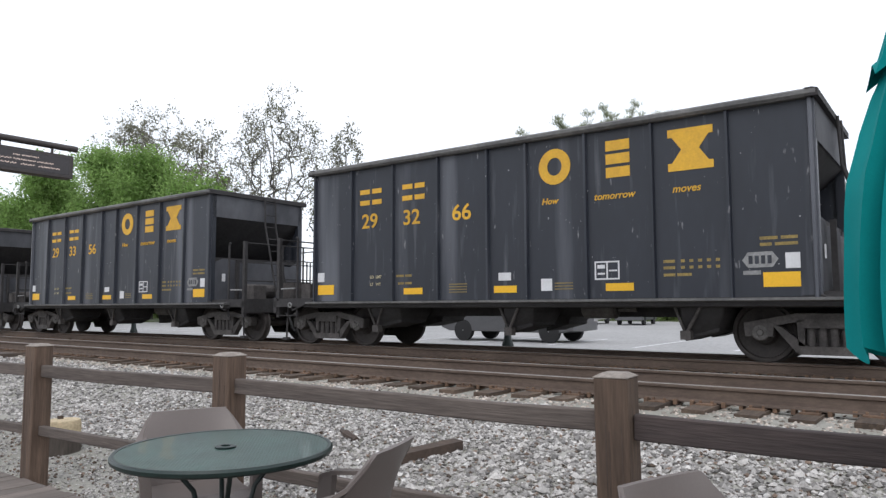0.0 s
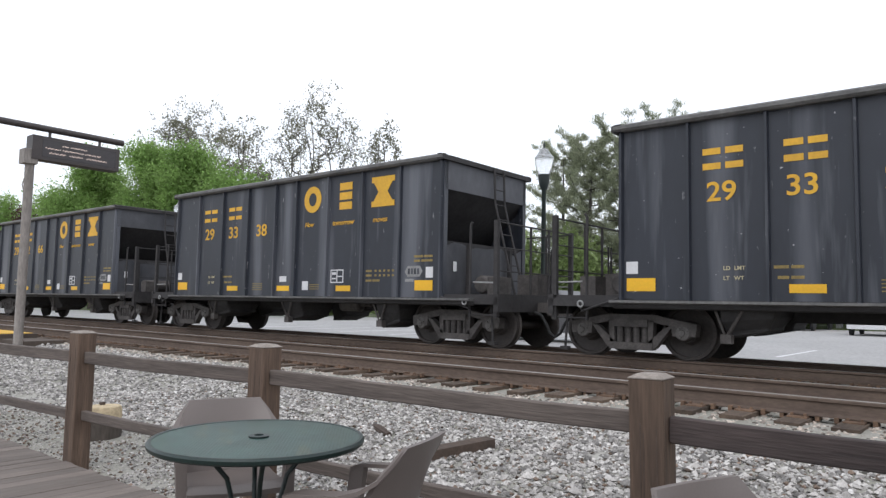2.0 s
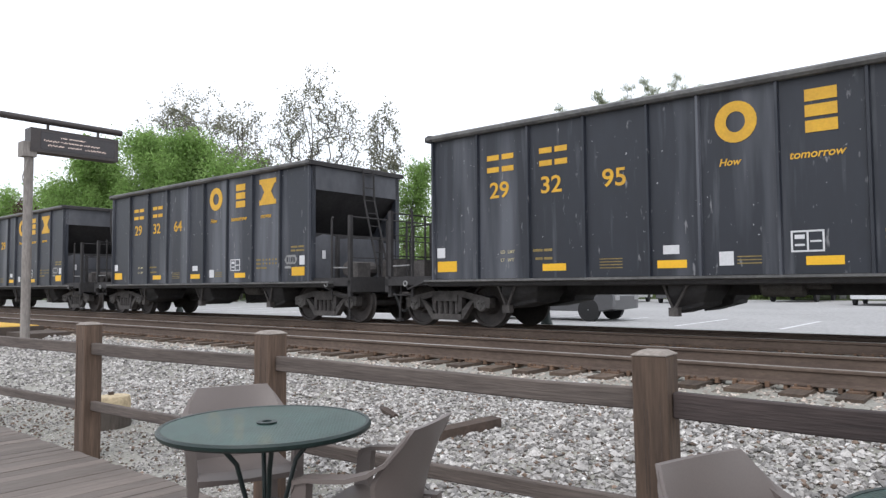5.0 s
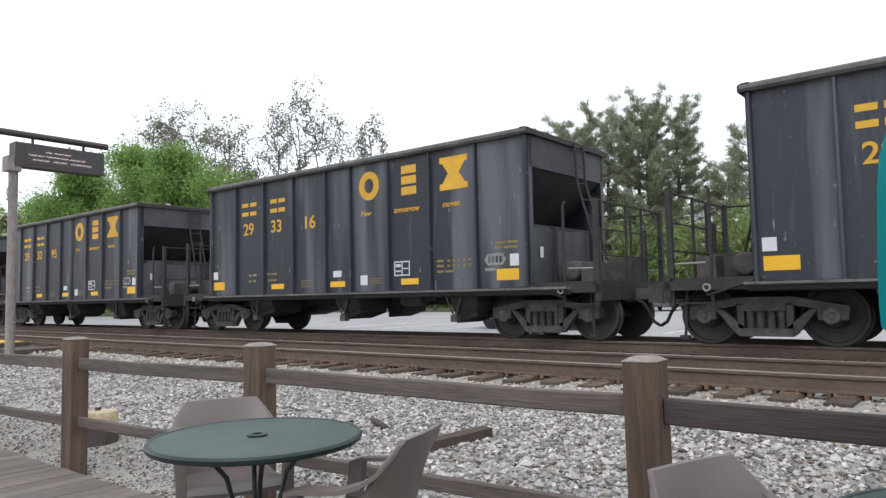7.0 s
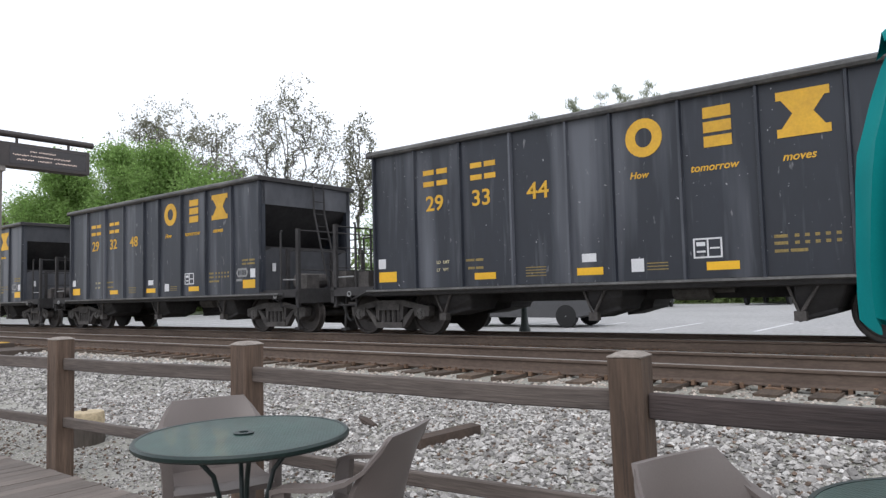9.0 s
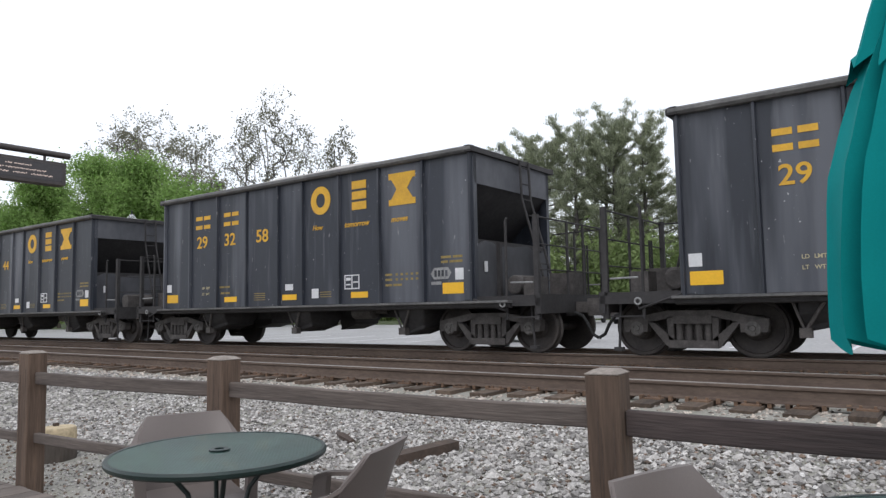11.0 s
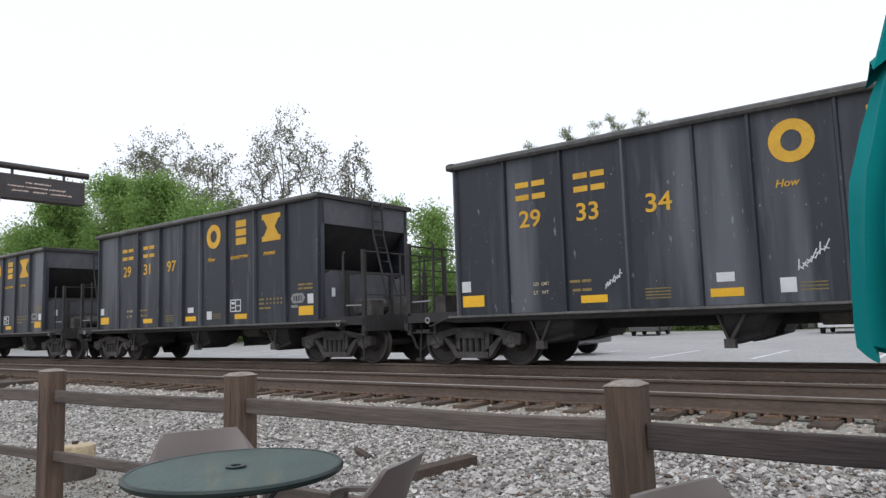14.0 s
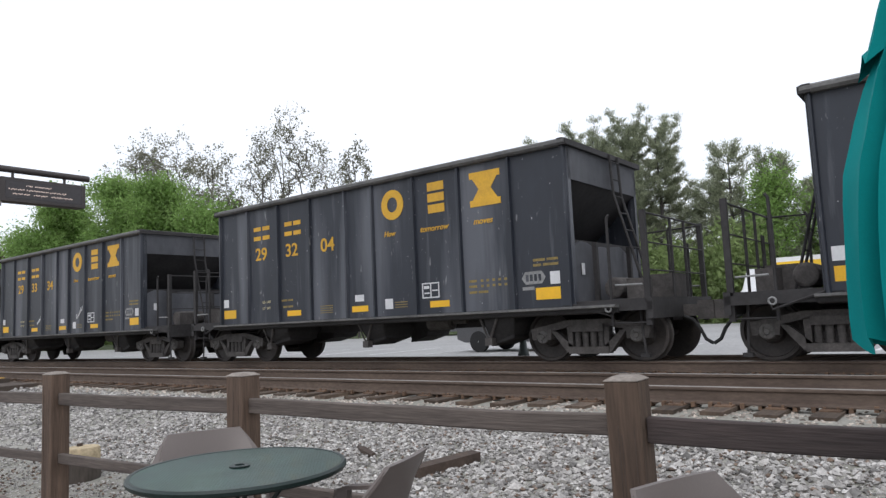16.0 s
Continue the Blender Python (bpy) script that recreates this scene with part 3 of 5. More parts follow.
        for y in (-1.44, 1.44):
            bm = bmesh.new()
            box(bm, min(fx(0.0), fx(-0.14)), max(fx(0.0), fx(-0.14)), y - 0.055, y + 0.055, 0.97, TOP - 0.12)
            part("corner_post", bm, CAR_PAINT, car)
        for y in (-0.75, 0.75):
            bm = bmesh.new()
            box(bm, *sorted((fx(0.03), fx(0.11))), y - 0.04, y + 0.04, 1.0, 2.10)
            soften(bm, 0.012)
            part("end_strut", bm, CAR_DARK, car)
        bm = bmesh.new()
        x0, x1 = sorted((fx(-0.25), fx(1.33)))
        box(bm, x0, x1, -1.46, 1.46, 1.00, 1.05)
        xa, xb = sorted((fx(1.24), fx(1.34)))
        box(bm, xa, xb, -1.5, 1.5, 0.72, 1.06)
        for y in (-1.45, 1.45):
            box(bm, x0, x1, y - 0.05, y + 0.05, 0.86, 1.0)
        part("end_platform", bm, CAR_DARK, car, "black end sill platform")
        bm = bmesh.new()
        for y in (-1.42, 1.42):
            tube(bm, [(fx(0.62), y, 0.62), (fx(0.62), y, 2.40), (fx(0.66), y, 2.46)], 0.026, 8)
            box(bm, *sorted((fx(1.20), fx(1.29))), y - 0.04, y + 0.04, 0.62, 2.47)
            for z in (0.66, 0.96):
                tube(bm, [(fx(0.62), y, z), (fx(1.25), y, z)], 0.016, 6)
        for z in (1.50, 1.95, 2.43):
            tube(bm, [(fx(1.27), -1.42, z), (fx(1.27), 1.42, z)], 0.018 if z > 2 else 0.014, 6)
        tube(bm, [(fx(0.10), 1.42, 2.40), (fx(1.27), 1.42, 2.43)], 0.018, 6)
        for y in (-0.26, 0.44):
            tube(bm, [(fx(1.27), y, 1.02), (fx(1.27), y, 2.44)], 0.026, 6)
        for y in (0.62, 0.74):
            tube(bm, [(fx(1.22), y, 1.02), (fx(1.22), y, 2.05)], 0.020, 6)
        part("handrail", bm, CAR_DARK, car, "black end handrails and grab irons")
        for y in (-1.42, 1.42):
            bm = bmesh.new()
            tube(bm, [(fx(0.70), y, 1.285), (fx(1.17), y, 1.275)], 0.018, 6)
            part("grab_iron", bm, GREY_DECAL, car, "worn pale grab iron")
        bm = bmesh.new()
        for y in (0.10, 0.46):
            tube(bm, [(fx(0.09), y, TOP - 0.05), (fx(0.12), y, 3.05), (fx(0.66), y, 1.05)], 0.026, 6)
        for k in range(8):
            q = k / 7.5
            z = 3.7 - 2.5 * q
            d = 0.10 if z > 3.05 else 0.12 + 0.54 * (3.05 - z) / 2.0
            tube(bm, [(fx(d), 0.10, z), (fx(d), 0.46, z)], 0.014, 6)
        part("ladder", bm, CAR_DARK, car, "black sloping end ladder")
        bm = bmesh.new()
        turned(bm, [(0.16, -0.45), (0.19, -0.42), (0.19, 0.42), (0.16, 0.45)], (fx(0.35), -0.25, 1.27), 14, "y")
        box(bm, *sorted((fx(0.62), fx(1.12))), 0.25, 0.85, 1.05, 1.50)
        box(bm, *sorted((fx(0.70), fx(1.00))), -0.95, -0.55, 1.05, 1.40)
        soften(bm, 0.02)
        part("brake_gear", bm, TRUCK_STEEL, car, "dusty brake reservoir and valve")
        bm = bmesh.new()
        box(bm, *sorted((fx(1.30), fx(1.62))), -0.10, 0.10, 0.72, 0.92)
        box(bm, *sorted((fx(1.60), fx(1.875))), -0.16, 0.16, 0.66, 0.98)
        soften(bm, 0.03)
        part("coupler", bm, TRUCK_STEEL, car, "brown cast steel coupler")
        bm = bmesh.new()
        tube(bm, [(fx(1.40), -0.28, 0.72), (fx(1.56), -0.30, 0.66), (fx(1.68), -0.32, 0.50), (fx(1.76), -0.33, 0.33), (fx(1.875), -0.33, 0.26)], 0.030, 8)
        part("air_hose", bm, TYRE, car, "black hanging air hose", True)
        bm = bmesh.new()
        tube(bm, [(fx(1.05), -1.30, 0.86), (fx(1.10), -1.30, 0.12)], 0.022, 6)
        box(bm, *sorted((fx(1.03), fx(1.17))), -1.36, -1.24, 0.10, 0.16)
        tube(bm, [(fx(-0.02), -1.55, 1.0), (fx(0.66), -1.52, 0.78), (fx(0.72), -1.52, 0.90)], 0.02, 6)
        part("step_iron", bm, CAR_DARK, car)
    # underframe
    bm = bmesh.new()
    box(bm, -1.2, BODY + 1.2, -0.24, 0.24, 0.66, 0.98)
    box(bm, 0.2, BODY - 0.2, -1.44, 1.44, 0.90, 0.985)
    part("centre_sill", bm, CAR_DARK, car, "black underframe beam")
    for x0, x1, bottom in ((1.60, 2.42, 0.40), (4.84, 5.50, 0.36), (8.06, 8.74, 0.30)):
        for y in (-1, 1):
            bm = bmesh.new()
            mid = (x0 + x1) / 2
            loops = []
            for z, f, ya, yb in ((0.99, 1.0, 0.24, 1.42), (0.66, 0.95, 0.24, 1.30), (bottom + 0.08, 0.74, 0.28, 1.14), (bottom, 0.78, 0.28, 1.14)):
                h = (x1 - x0) / 2 * f
                slip, rise = 0.16 * (0.99 - z), 0.22 * (0.99 - z)
                loops.append([(mid - h - slip, y * ya, z), (mid + h - slip, y * ya, z + rise), (mid + h - slip, y * yb, z + rise), (mid - h - slip, y * yb, z)])
            rings(bm, loops)
            soften(bm, 0.02)
            part("hopper_chute", bm, CAR_DARK, car, "black discharge chute under the body")
    for x in (1.66, 4.90, 8.10):
        bm = bmesh.new()
        tube(bm, [(x + 0.30, -1.40, 0.90), (x, -1.26, 0.44), (x - 0.06, -1.24, 0.36)], 0.028, 6)
        tube(bm, [(x - 0.16, -1.38, 0.90), (x - 0.02, -1.26, 0.42)], 0.020, 6)
        box(bm, x - 0.09, x + 0.07, -1.30, -1.16, 0.33, 0.47)
        part("chute_lever", bm, TRUCK_STEEL, car, "dusty chute door lever")
    bm = bmesh.new()
    turned(bm, [(0.12, 6.0), (0.17, 6.04), (0.17, 6.62), (0.12, 6.66)], (0, -0.45, 0.80), 14, "x")
    turned(bm, [(0.05, 6.6), (0.05, 7.0)], (0, -0.45, 0.80), 8, "x")
    part("brake_cylinder", bm, CAP_STEEL, car, "dusty brake cylinder")
    # trucks
    frame_mesh, wheel_mesh = side_frame_mesh(), wheelset_mesh()
    for x in (0.02, BODY - 0.02):
        bm = bmesh.new()
        prism(bm, [(-1.05, 0.58), (1.05, 0.58), (1.05, 0.70), (0.45, 0.80), (-0.45, 0.80), (-1.05, 0.70)], -0.2, 0.2, "x")
        truck = part("truck", bm, TRUCK_STEEL, car, "dusty four-wheel railcar truck", at=pose(x, 0, 0))
        for y in (-1.0, 1.0):
            part("side_frame", frame_mesh, None, truck, at=pose(0, y, 0))
        for dx in (-0.89, 0.89):
            part("wheelset", wheel_mesh, None, truck, "brown steel wheels on their axle", at=pose(dx, 0, 0.457))
    # markings on the near side
    logo_shapes(car)
    for text, x, z, size in (("How", 5.73, 2.62, 0.155), ("tomorrow", 6.71, 2.61, 0.165), ("moves", 8.02, 2.61, 0.165)):
        part("lettering", lettering_in(text, size, 0.25), None, car, "yellow painted word", at=pose(x, -SIDE - 0.006, z))
    for text, x, z in (("LD", 1.69, 1.44), ("LMT", 1.85, 1.44), ("LT", 1.69, 1.29), ("WT", 1.85, 1.29)):
        part("lettering", lettering_in(text, 0.085, 0, 1.0, PALE_STENCIL), None, car, "small dull yellow stencilled word", at=pose(x, -SIDE - 0.006, z))
    for x in (0.15, 9.29):
        plate(car, "reflector", ORANGE_TAPE, x, x + 0.485, 1.12, 1.33, "orange-yellow reflector patch")
    for x in (2.60, 4.73, 6.89):
        plate(car, "reflector", ORANGE_TAPE, x, x + 0.475, 1.10, 1.225, "orange-yellow reflector strip")
    for x0, x1, z0, z1 in ((0.14, 0.34, 1.40, 1.60), (4.83, 5.09, 1.32, 1.46), (5.70, 5.91, 1.12, 1.33), (9.59, 9.78, 1.38, 1.60)):
        plate(car, "white_placard", WHITE_PAINT, x0, x1, z0, z1, "small white placard")
    bm = bmesh.new()
    for x0, x1, z0, z1 in ((6.70, 7.13, 1.565, 1.59), (6.70, 7.13, 1.285, 1.31), (6.70, 6.725, 1.285, 1.59), (7.105, 7.13, 1.285, 1.59), (6.905, 6.93, 1.285, 1.59), (6.75, 6.88, 1.37, 1.40), (6.75, 6.88, 1.47, 1.53), (6.95, 7.09, 1.42, 1.445)):
        box(bm, x0, x1, -SIDE - 0.007, -SIDE - 0.001, z0, z1)
    part("stencil_box", bm, WHITE_PAINT, car, "white stencilled service box")
    bm = bmesh.new()
    prism(bm, [(9.01, 1.51), (9.09, 1.625), (9.42, 1.63), (9.50, 1.52), (9.42, 1.405), (9.09, 1.40)], -SIDE - 0.006, -SIDE - 0.001)
    part("faded_decal", bm, GREY_DECAL, car, "faded grey oval decal")
    for k in range(4):
        bm = bmesh.new()
        box(bm, 9.10 + 0.085 * k, 9.155 + 0.085 * k, -SIDE - 0.009, -SIDE - 0.006, 1.455, 1.575)
        part("decal_bar", bm, CAR_PAINT, car)
    bm = bmesh.new()
    box(bm, 9.02, 9.26, -SIDE - 0.006, -SIDE - 0.001, 1.30, 1.36)
    part("decal_strip", bm, GREY_DECAL, car)
    rows = [(2.40, 2.60, 1.45), (2.63, 2.80, 1.45), (2.45, 2.60, 1.30), (2.63, 2.80, 1.30)]
    rows += [(7.85, 8.03, z) for z in (1.52, 1.42)] + [(8.12 + 0.13 * k, 8.18 + 0.13 * k, z) for z in (1.52, 1.42) for k in range(5)] + [(7.85, 8.03, 1.31), (8.06, 8.28, 1.31)]
    rows += [(3.72, 4.13, 1.12 + 0.05 * k) for k in range(4)] + [(5.96, 6.30, 1.14 + 0.05 * k) for k in range(3)]
    rows += [(9.26, 9.50, 1.80), (9.54, 9.76, 1.80), (9.26, 9.42, 1.71), (9.46, 9.76, 1.71)]
    bm = bmesh.new()
    for x0, x1, z in rows:
        box(bm, x0, x1, -SIDE - 0.005, -SIDE - 0.001, z, z + (0.016 if x1 - x0 > 0.32 else 0.045))
    tagged(part("stencil", bm, DULL_YELLOW, car, "rows of tiny dull yellow stencils"), kind="stuff")
    # reporting mark, as bars of its size
    for x0, x1 in ((1.40, 1.67), (1.74, 2.00), (2.56, 2.82), (2.88, 3.13)):
        for z in (2.985, 3.215):
            plate(car, "marking_bar", YELLOW, x0, x1, z, z + 0.10)
    return car


def lettering_in(text, size, slant=0.0, width=1.0, mat=None):
    me = lettering(text, size, slant, 0.003, width)
    if not me.materials:
        me.materials.append(mat or YELLOW)
    return me


def number_car(car, digits):
    for text, x in (("29", 1.45), (digits[:2], 2.57), (digits[-2:], 3.79)):
        part("car_number", lettering_in(text, 0.42, 0, 1.08), None, car, "yellow painted digits", at=pose(x, -SIDE - 0.006, 2.50))


TRAIN = [(0, -11.58), (1.5, -27.45), (3.2, -45.39), (5.4, -68.68), (7, -85.67), (8.5, -101.50), (9, -106.82), (9.5, -112.02), (10, -117.12), (12.5, -143.71), (14.5, -165.07), (16, -181.12)]
pattern = build_car()
CARS = {}
for n in range(-3, 15):
    CARS[n] = pattern if n == -3 else copy_thing(pattern, pose(TRAIN[0][1] + PITCH * n, FAR_MID, 0))
for n, car in CARS.items():
    number_car(car, CAR_NUMBERS[n])
bm = bmesh.new()
loops = []
for i in range(15):
    x = 0.15 + (BODY - 0.3) * i / 14
    loops.append([(x, -1.45 + 2.9 * j / 10, TOP - 0.10 + (0.53 + 0.04 * math.sin(i * 1.7)) * math.sin(math.pi * j / 10) * math.sin(math.pi * i / 14) ** 0.5) for j in range(11)])
rings(bm, loops, False)
part("stone_load", bm, BALLAST_STONE, CARS[8], "heaped load of grey stone")
bm = bmesh.new()
rng = random.Random(5)
for gx, gz, gs in ((3.05, 1.32, 0.30), (5.95, 1.42, 0.40)):
    for k in range(7):
        x = gx + gs * 0.14 * k
        z = gz + gs * 0.10 * k
        tube(bm, [(x, -SIDE - 0.004, z), (x + gs * rng.uniform(0.0, 0.2), -SIDE - 0.004, z + gs * rng.uniform(0.15, 0.45))], 0.010, 5)
        tube(bm, [(x, -SIDE - 0.004, z + 0.06), (x + gs * 0.16, -SIDE - 0.004, z + gs * rng.uniform(0.0, 0.25))], 0.010, 5)
part("paint_scrawl", bm, WHITE_PAINT, CARS[11], "unreadable white paint scrawl")
tagged(CARS[11], "black dusty open hopper railcar with white paint scrawls")
tagged(CARS[8], "black dusty hopper railcar heaped with grey stone")


# ---- deck and fence ----
def build_deck():
    deck = thing("deck", "grey weathered wooden deck of boards", "deck", kind="structure")
    bm = bmesh.new()
    box(bm, -14, 3.4, -5.0, 2.50, -0.62, -0.525)
    part("deck_frame", bm, PLATFORM_SIDE, deck)
    bm = bmesh.new()
    box(bm, -0.069, 0.069, -5.0, 2.56, DECK_Z - 0.036, DECK_Z)
    soften(bm, 0.004)
    board = finish("board", bm, DECK_WOOD)
    rng = random.Random(2)
    for i in range(120):
        part("board", board, None, deck, at=pose(-13.9 + 0.144 * i, rng.uniform(-0.012, 0.012), rng.uniform(-0.002, 0.002)))


FENCE_POSTS = ((-8.45, 2.50), (-6.08, 2.66), (-3.82, 2.83), (-1.247, 2.95), (1.30, 3.10))


def build_fence():
    fence = thing("fence", "weathered brown wooden post-and-rail fence", "fence")
    rng = random.Random(4)
    for x, y in FENCE_POSTS:
        bm = bmesh.new()
        h, w = 0.572, 0.076
        ring = lambda z, s: [(-w * s, -w * s, z), (w * s, -w * s, z), (w * s, w * s, z), (-w * s, w * s, z)]
        rings(bm, [ring(-0.62, 1), ring(h - 0.025, 1)])
        soften(bm, 0.007)
        at = pose(x, y, 0, rng.uniform(-0.5, 0.5), rng.uniform(-0.6, 0.6) + (-0.7 if x == -1.247 else 0), 3)
        post = part("post", bm, FENCE_WOOD, fence, "square brown fence post", at=at)
        bm = bmesh.new()
        rings(bm, [ring(h - 0.026, 1.01), ring(h - 0.022, 1.01), ring(h - 0.005, 0.60), ring(h - 0.002, 0.2)])
        part("post_top", bm, END_GRAIN, post, "pale grey bevelled end grain")
        for k in range(3):
            bm = bmesh.new()
            cx = rng.uniform(-0.06, 0.06)
            box(bm, cx - 0.003, cx + 0.002, -w - 0.0015, -w + 0.004, rng.uniform(-0.4, 0.0), rng.uniform(0.2, 0.48))
            part("crack", bm, STICK, post)
    for (xa, ya), (xb, yb) in zip(FENCE_POSTS, FENCE_POSTS[1:]):
        turn = math.atan2(yb - ya, xb - xa)
        length = math.hypot(xb - xa, yb - ya) - 0.15
        for z, tall in (((0.335, 0.110) if xb > 0 else (0.354, 0.094)), (-0.125, 0.076)):
            bm = bmesh.new()
            loops = []
            for i in range(13):
                x = length * (i / 12 - 0.5)
                sag = 0.006 * noise.noise((x * 2 + xa, z * 9, 1)) - 0.006 * math.cos(math.pi * x / length)
                loops.append([(x, -0.024, sag - tall / 2), (x, 0.024, sag - tall / 2), (x, 0.024, sag + tall / 2), (x, -0.024, sag + tall / 2)])
            rings(bm, loops)
            soften(bm, 0.006)
            # Last section dark brown, all sections left of it paler and greyer
            part("fence_rail", bm, RAIL_WOOD if xb > 0 else RAIL_GREY, fence, "dark brown rail" if xb > 0 else "paler grey rail", at=pose((xa + xb) / 2, (ya + yb) / 2, z + rng.uniform(-0.006, 0.006), 0, rng.uniform(-0.3, 0.3), math.degrees(turn)))


# ---- patio furniture ----
def build_table(at, label):
    table = thing("patio_table", label, "table", "patio tables", at=at)
    bm = bmesh.new()
    turned(bm, [(0.035, 0.717), (0.45, 0.717), (0.45, 0.724), (0.035, 0.724)], seg=48)
    part("tabletop", bm, TABLE_MESH, table, "green perforated steel top")
    bm = bmesh.new()
    turned(bm, [(0.446, 0.703), (0.458, 0.695), (0.468, 0.703), (0.470, 0.717), (0.462, 0.727), (0.448, 0.726), (0.446, 0.703)], seg=56, caps=False)
    part("rim", bm, TABLE_GREEN, table, "dark green rolled rim", True)
    bm = bmesh.new()
    turned(bm, [(0.022, 0.713), (0.042, 0.713), (0.046, 0.731), (0.036, 0.735), (0.022, 0.733), (0.022, 0.713)], seg=20, caps=False)
    part("umbrella_ring", bm, LEG_GREEN, table, "dark umbrella hole ring", True)
    for k in range(4):
        a = math.pi / 4 + k * math.pi / 2 + 0.25
        c, s = math.cos(a), math.sin(a)
        bm = bmesh.new()
        tube(bm, [(0.30 * c, 0.30 * s, 0.70), (0.22 * c, 0.22 * s, 0.66), (0.13 * c, 0.13 * s, 0.55), (0.085 * c, 0.085 * s, 0.38), (0.12 * c, 0.12 * s, 0.18), (0.30 * c, 0.30 * s, 0.0)], 0.011, 8)
        part("leg", bm, LEG_GREEN, table, "", True)
    bm = bmesh.new()
    tube(bm, [(0.09 * math.cos(k), 0.09 * math.sin(k), 0.36) for k in (2 * math.pi * j / 24 for j in range(25))], 0.007, 6)
    part("stretcher_ring", bm, LEG_GREEN, table, "", True)
    return table


TABLE_MESH = material("green_expanded_steel_mesh", (0.056, 0.124, 0.104), 0.32, 0, (0.022, 0.056, 0.047), 4, 0.4, 30, 0.0, None, 0, 0.2)
nt = TABLE_MESH.node_tree
wave_nodes = []
for k in (45, -45):
    w = nt.nodes.new("ShaderNodeTexWave")
    w.inputs["Scale"].default_value = 22
    mp = nt.nodes.new("ShaderNodeMapping")
    mp.inputs["Rotation"].default_value = (0, 0, radians(k))
    tc = nt.nodes.new("ShaderNodeTexCoord")
    nt.links.new(tc.outputs["Object"], mp.inputs[0]), nt.links.new(mp.outputs[0], w.inputs[0])
    wave_nodes.append(w)
mx = nt.nodes.new("ShaderNodeMath")
mx.operation = "MAXIMUM"
nt.links.new(wave_nodes[0].outputs[1], mx.inputs[0]), nt.links.new(wave_nodes[1].outputs[1], mx.inputs[1])
bp = nt.nodes.new("ShaderNodeBump")
bp.inputs["Strength"].default_value, bp.inputs["Distance"].default_value = 0.30, 0.003
nt.links.new(mx.outputs[0], bp.inputs["Height"])
holes = nt.nodes.new("ShaderNodeMapRange")
holes.inputs["From Min"].default_value, holes.inputs["From Max"].default_value, holes.inputs["To Min"].default_value = 0.55, 0.85, 0.55
nt.links.new(mx.outputs[0], holes.inputs[0])
shade = nt.nodes.new("ShaderNodeVectorMath")
shade.operation = "SCALE"
nt.links.new(nt.nodes["Principled BSDF"].inputs["Base Color"].links[0].from_socket, shade.inputs[0])
nt.links.new(holes.outputs[0], shade.inputs["Scale"])
nt.links.new(shade.outputs[0], nt.nodes["Principled BSDF"].inputs["Base Color"])
nt.links.new(bp.outputs[0], nt.nodes["Principled BSDF"].inputs["Normal"])


def build_chair(at, label):
    """A low-backed moulded armchair that faces +x, its seat's middle at the origin."""
    chair = thing("patio_chair", label, "chair", "patio chairs", at=at)
    bm = bmesh.new()
    loops = []
    for i in range(13):
        u = i / 12
        half = np.interp(u, (0, 0.45, 0.70, 0.88, 1), (0.232, 0.264, 0.252, 0.224, 0.200))
        fore = np.interp(u, (0, 0.45, 0.70, 0.88, 1), (0.050, 0.092, 0.062, 0.030, 0.012))
        lean = -0.19 - 0.115 * u
        row = [(-1 + j / 7, 0.40 + 0.375 * u) for j in range(15)]
        loops.append([(lean + fore * v * v - 0.012, half * v, z) for v, z in row] + [(lean + fore * v * v + 0.010, half * v * 0.985, z) for v, z in row[::-1]])
    rings(bm, loops)
    part("backrest", bm, RESIN, chair, "low backrest that flares into the arms", True)
    bm = bmesh.new()
    loops = []
    for i in range(9):
        x = -0.22 + 0.46 * i / 8
        dip = 0.418 - 0.016 * math.sin(math.pi * i / 8) - (0.03 if i == 8 else 0)
        half = 0.225 + 0.02 * i / 8
        loops.append([(x, half * (-1 + j / 3), dip - 0.012 * (1 - abs(-1 + j / 3))) for j in range(7)] + [(x, half * (1 - j / 3), dip - 0.03) for j in range(7)])
    rings(bm, loops)
    part("seat", bm, RESIN, chair, "", True)
    for s in (-1, 1):
        bm = bmesh.new()
        loops = []
        line = [(-0.285, 0.198, 0.765, 0.010), (-0.262, 0.222, 0.728, 0.015), (-0.212, 0.252, 0.664, 0.024), (-0.145, 0.272, 0.622, 0.032), (-0.06, 0.282, 0.598, 0.034), (0.04, 0.284, 0.590, 0.034), (0.125, 0.281, 0.586, 0.033), (0.172, 0.277, 0.572, 0.031), (0.190, 0.273, 0.535, 0.028)]
        for x, y, z, w in line:
            loops.append([(x, s * (y - w), z), (x, s * (y + w), z - 0.004), (x, s * (y + w), z - 0.022), (x, s * (y - w), z - 0.018)])
        rings(bm, loops)
        part("armrest", bm, RESIN, chair, "", True)
        bm = bmesh.new()
        rings(bm, [[(x0, s * y0, z), (x1, s * y0, z), (x1, s * y1, z), (x0, s * y1, z)] for x0, x1, y0, y1, z in ((0.120, 0.188, 0.250, 0.300, 0.566), (0.135, 0.205, 0.238, 0.290, 0.40), (0.185, 0.235, 0.240, 0.285, 0.0))])
        part("leg", bm, RESIN, chair)
        bm = bmesh.new()
        rings(bm, [[(x0, s * y0, z), (x1, s * y0, z), (x1, s * y1, z), (x0, s * y1, z)] for x0, x1, y0, y1, z in ((-0.24, -0.165, 0.175, 0.232, 0.42), (-0.29, -0.235, 0.205, 0.25, 0.0))])
        part("leg", bm, RESIN, chair)
    return chair


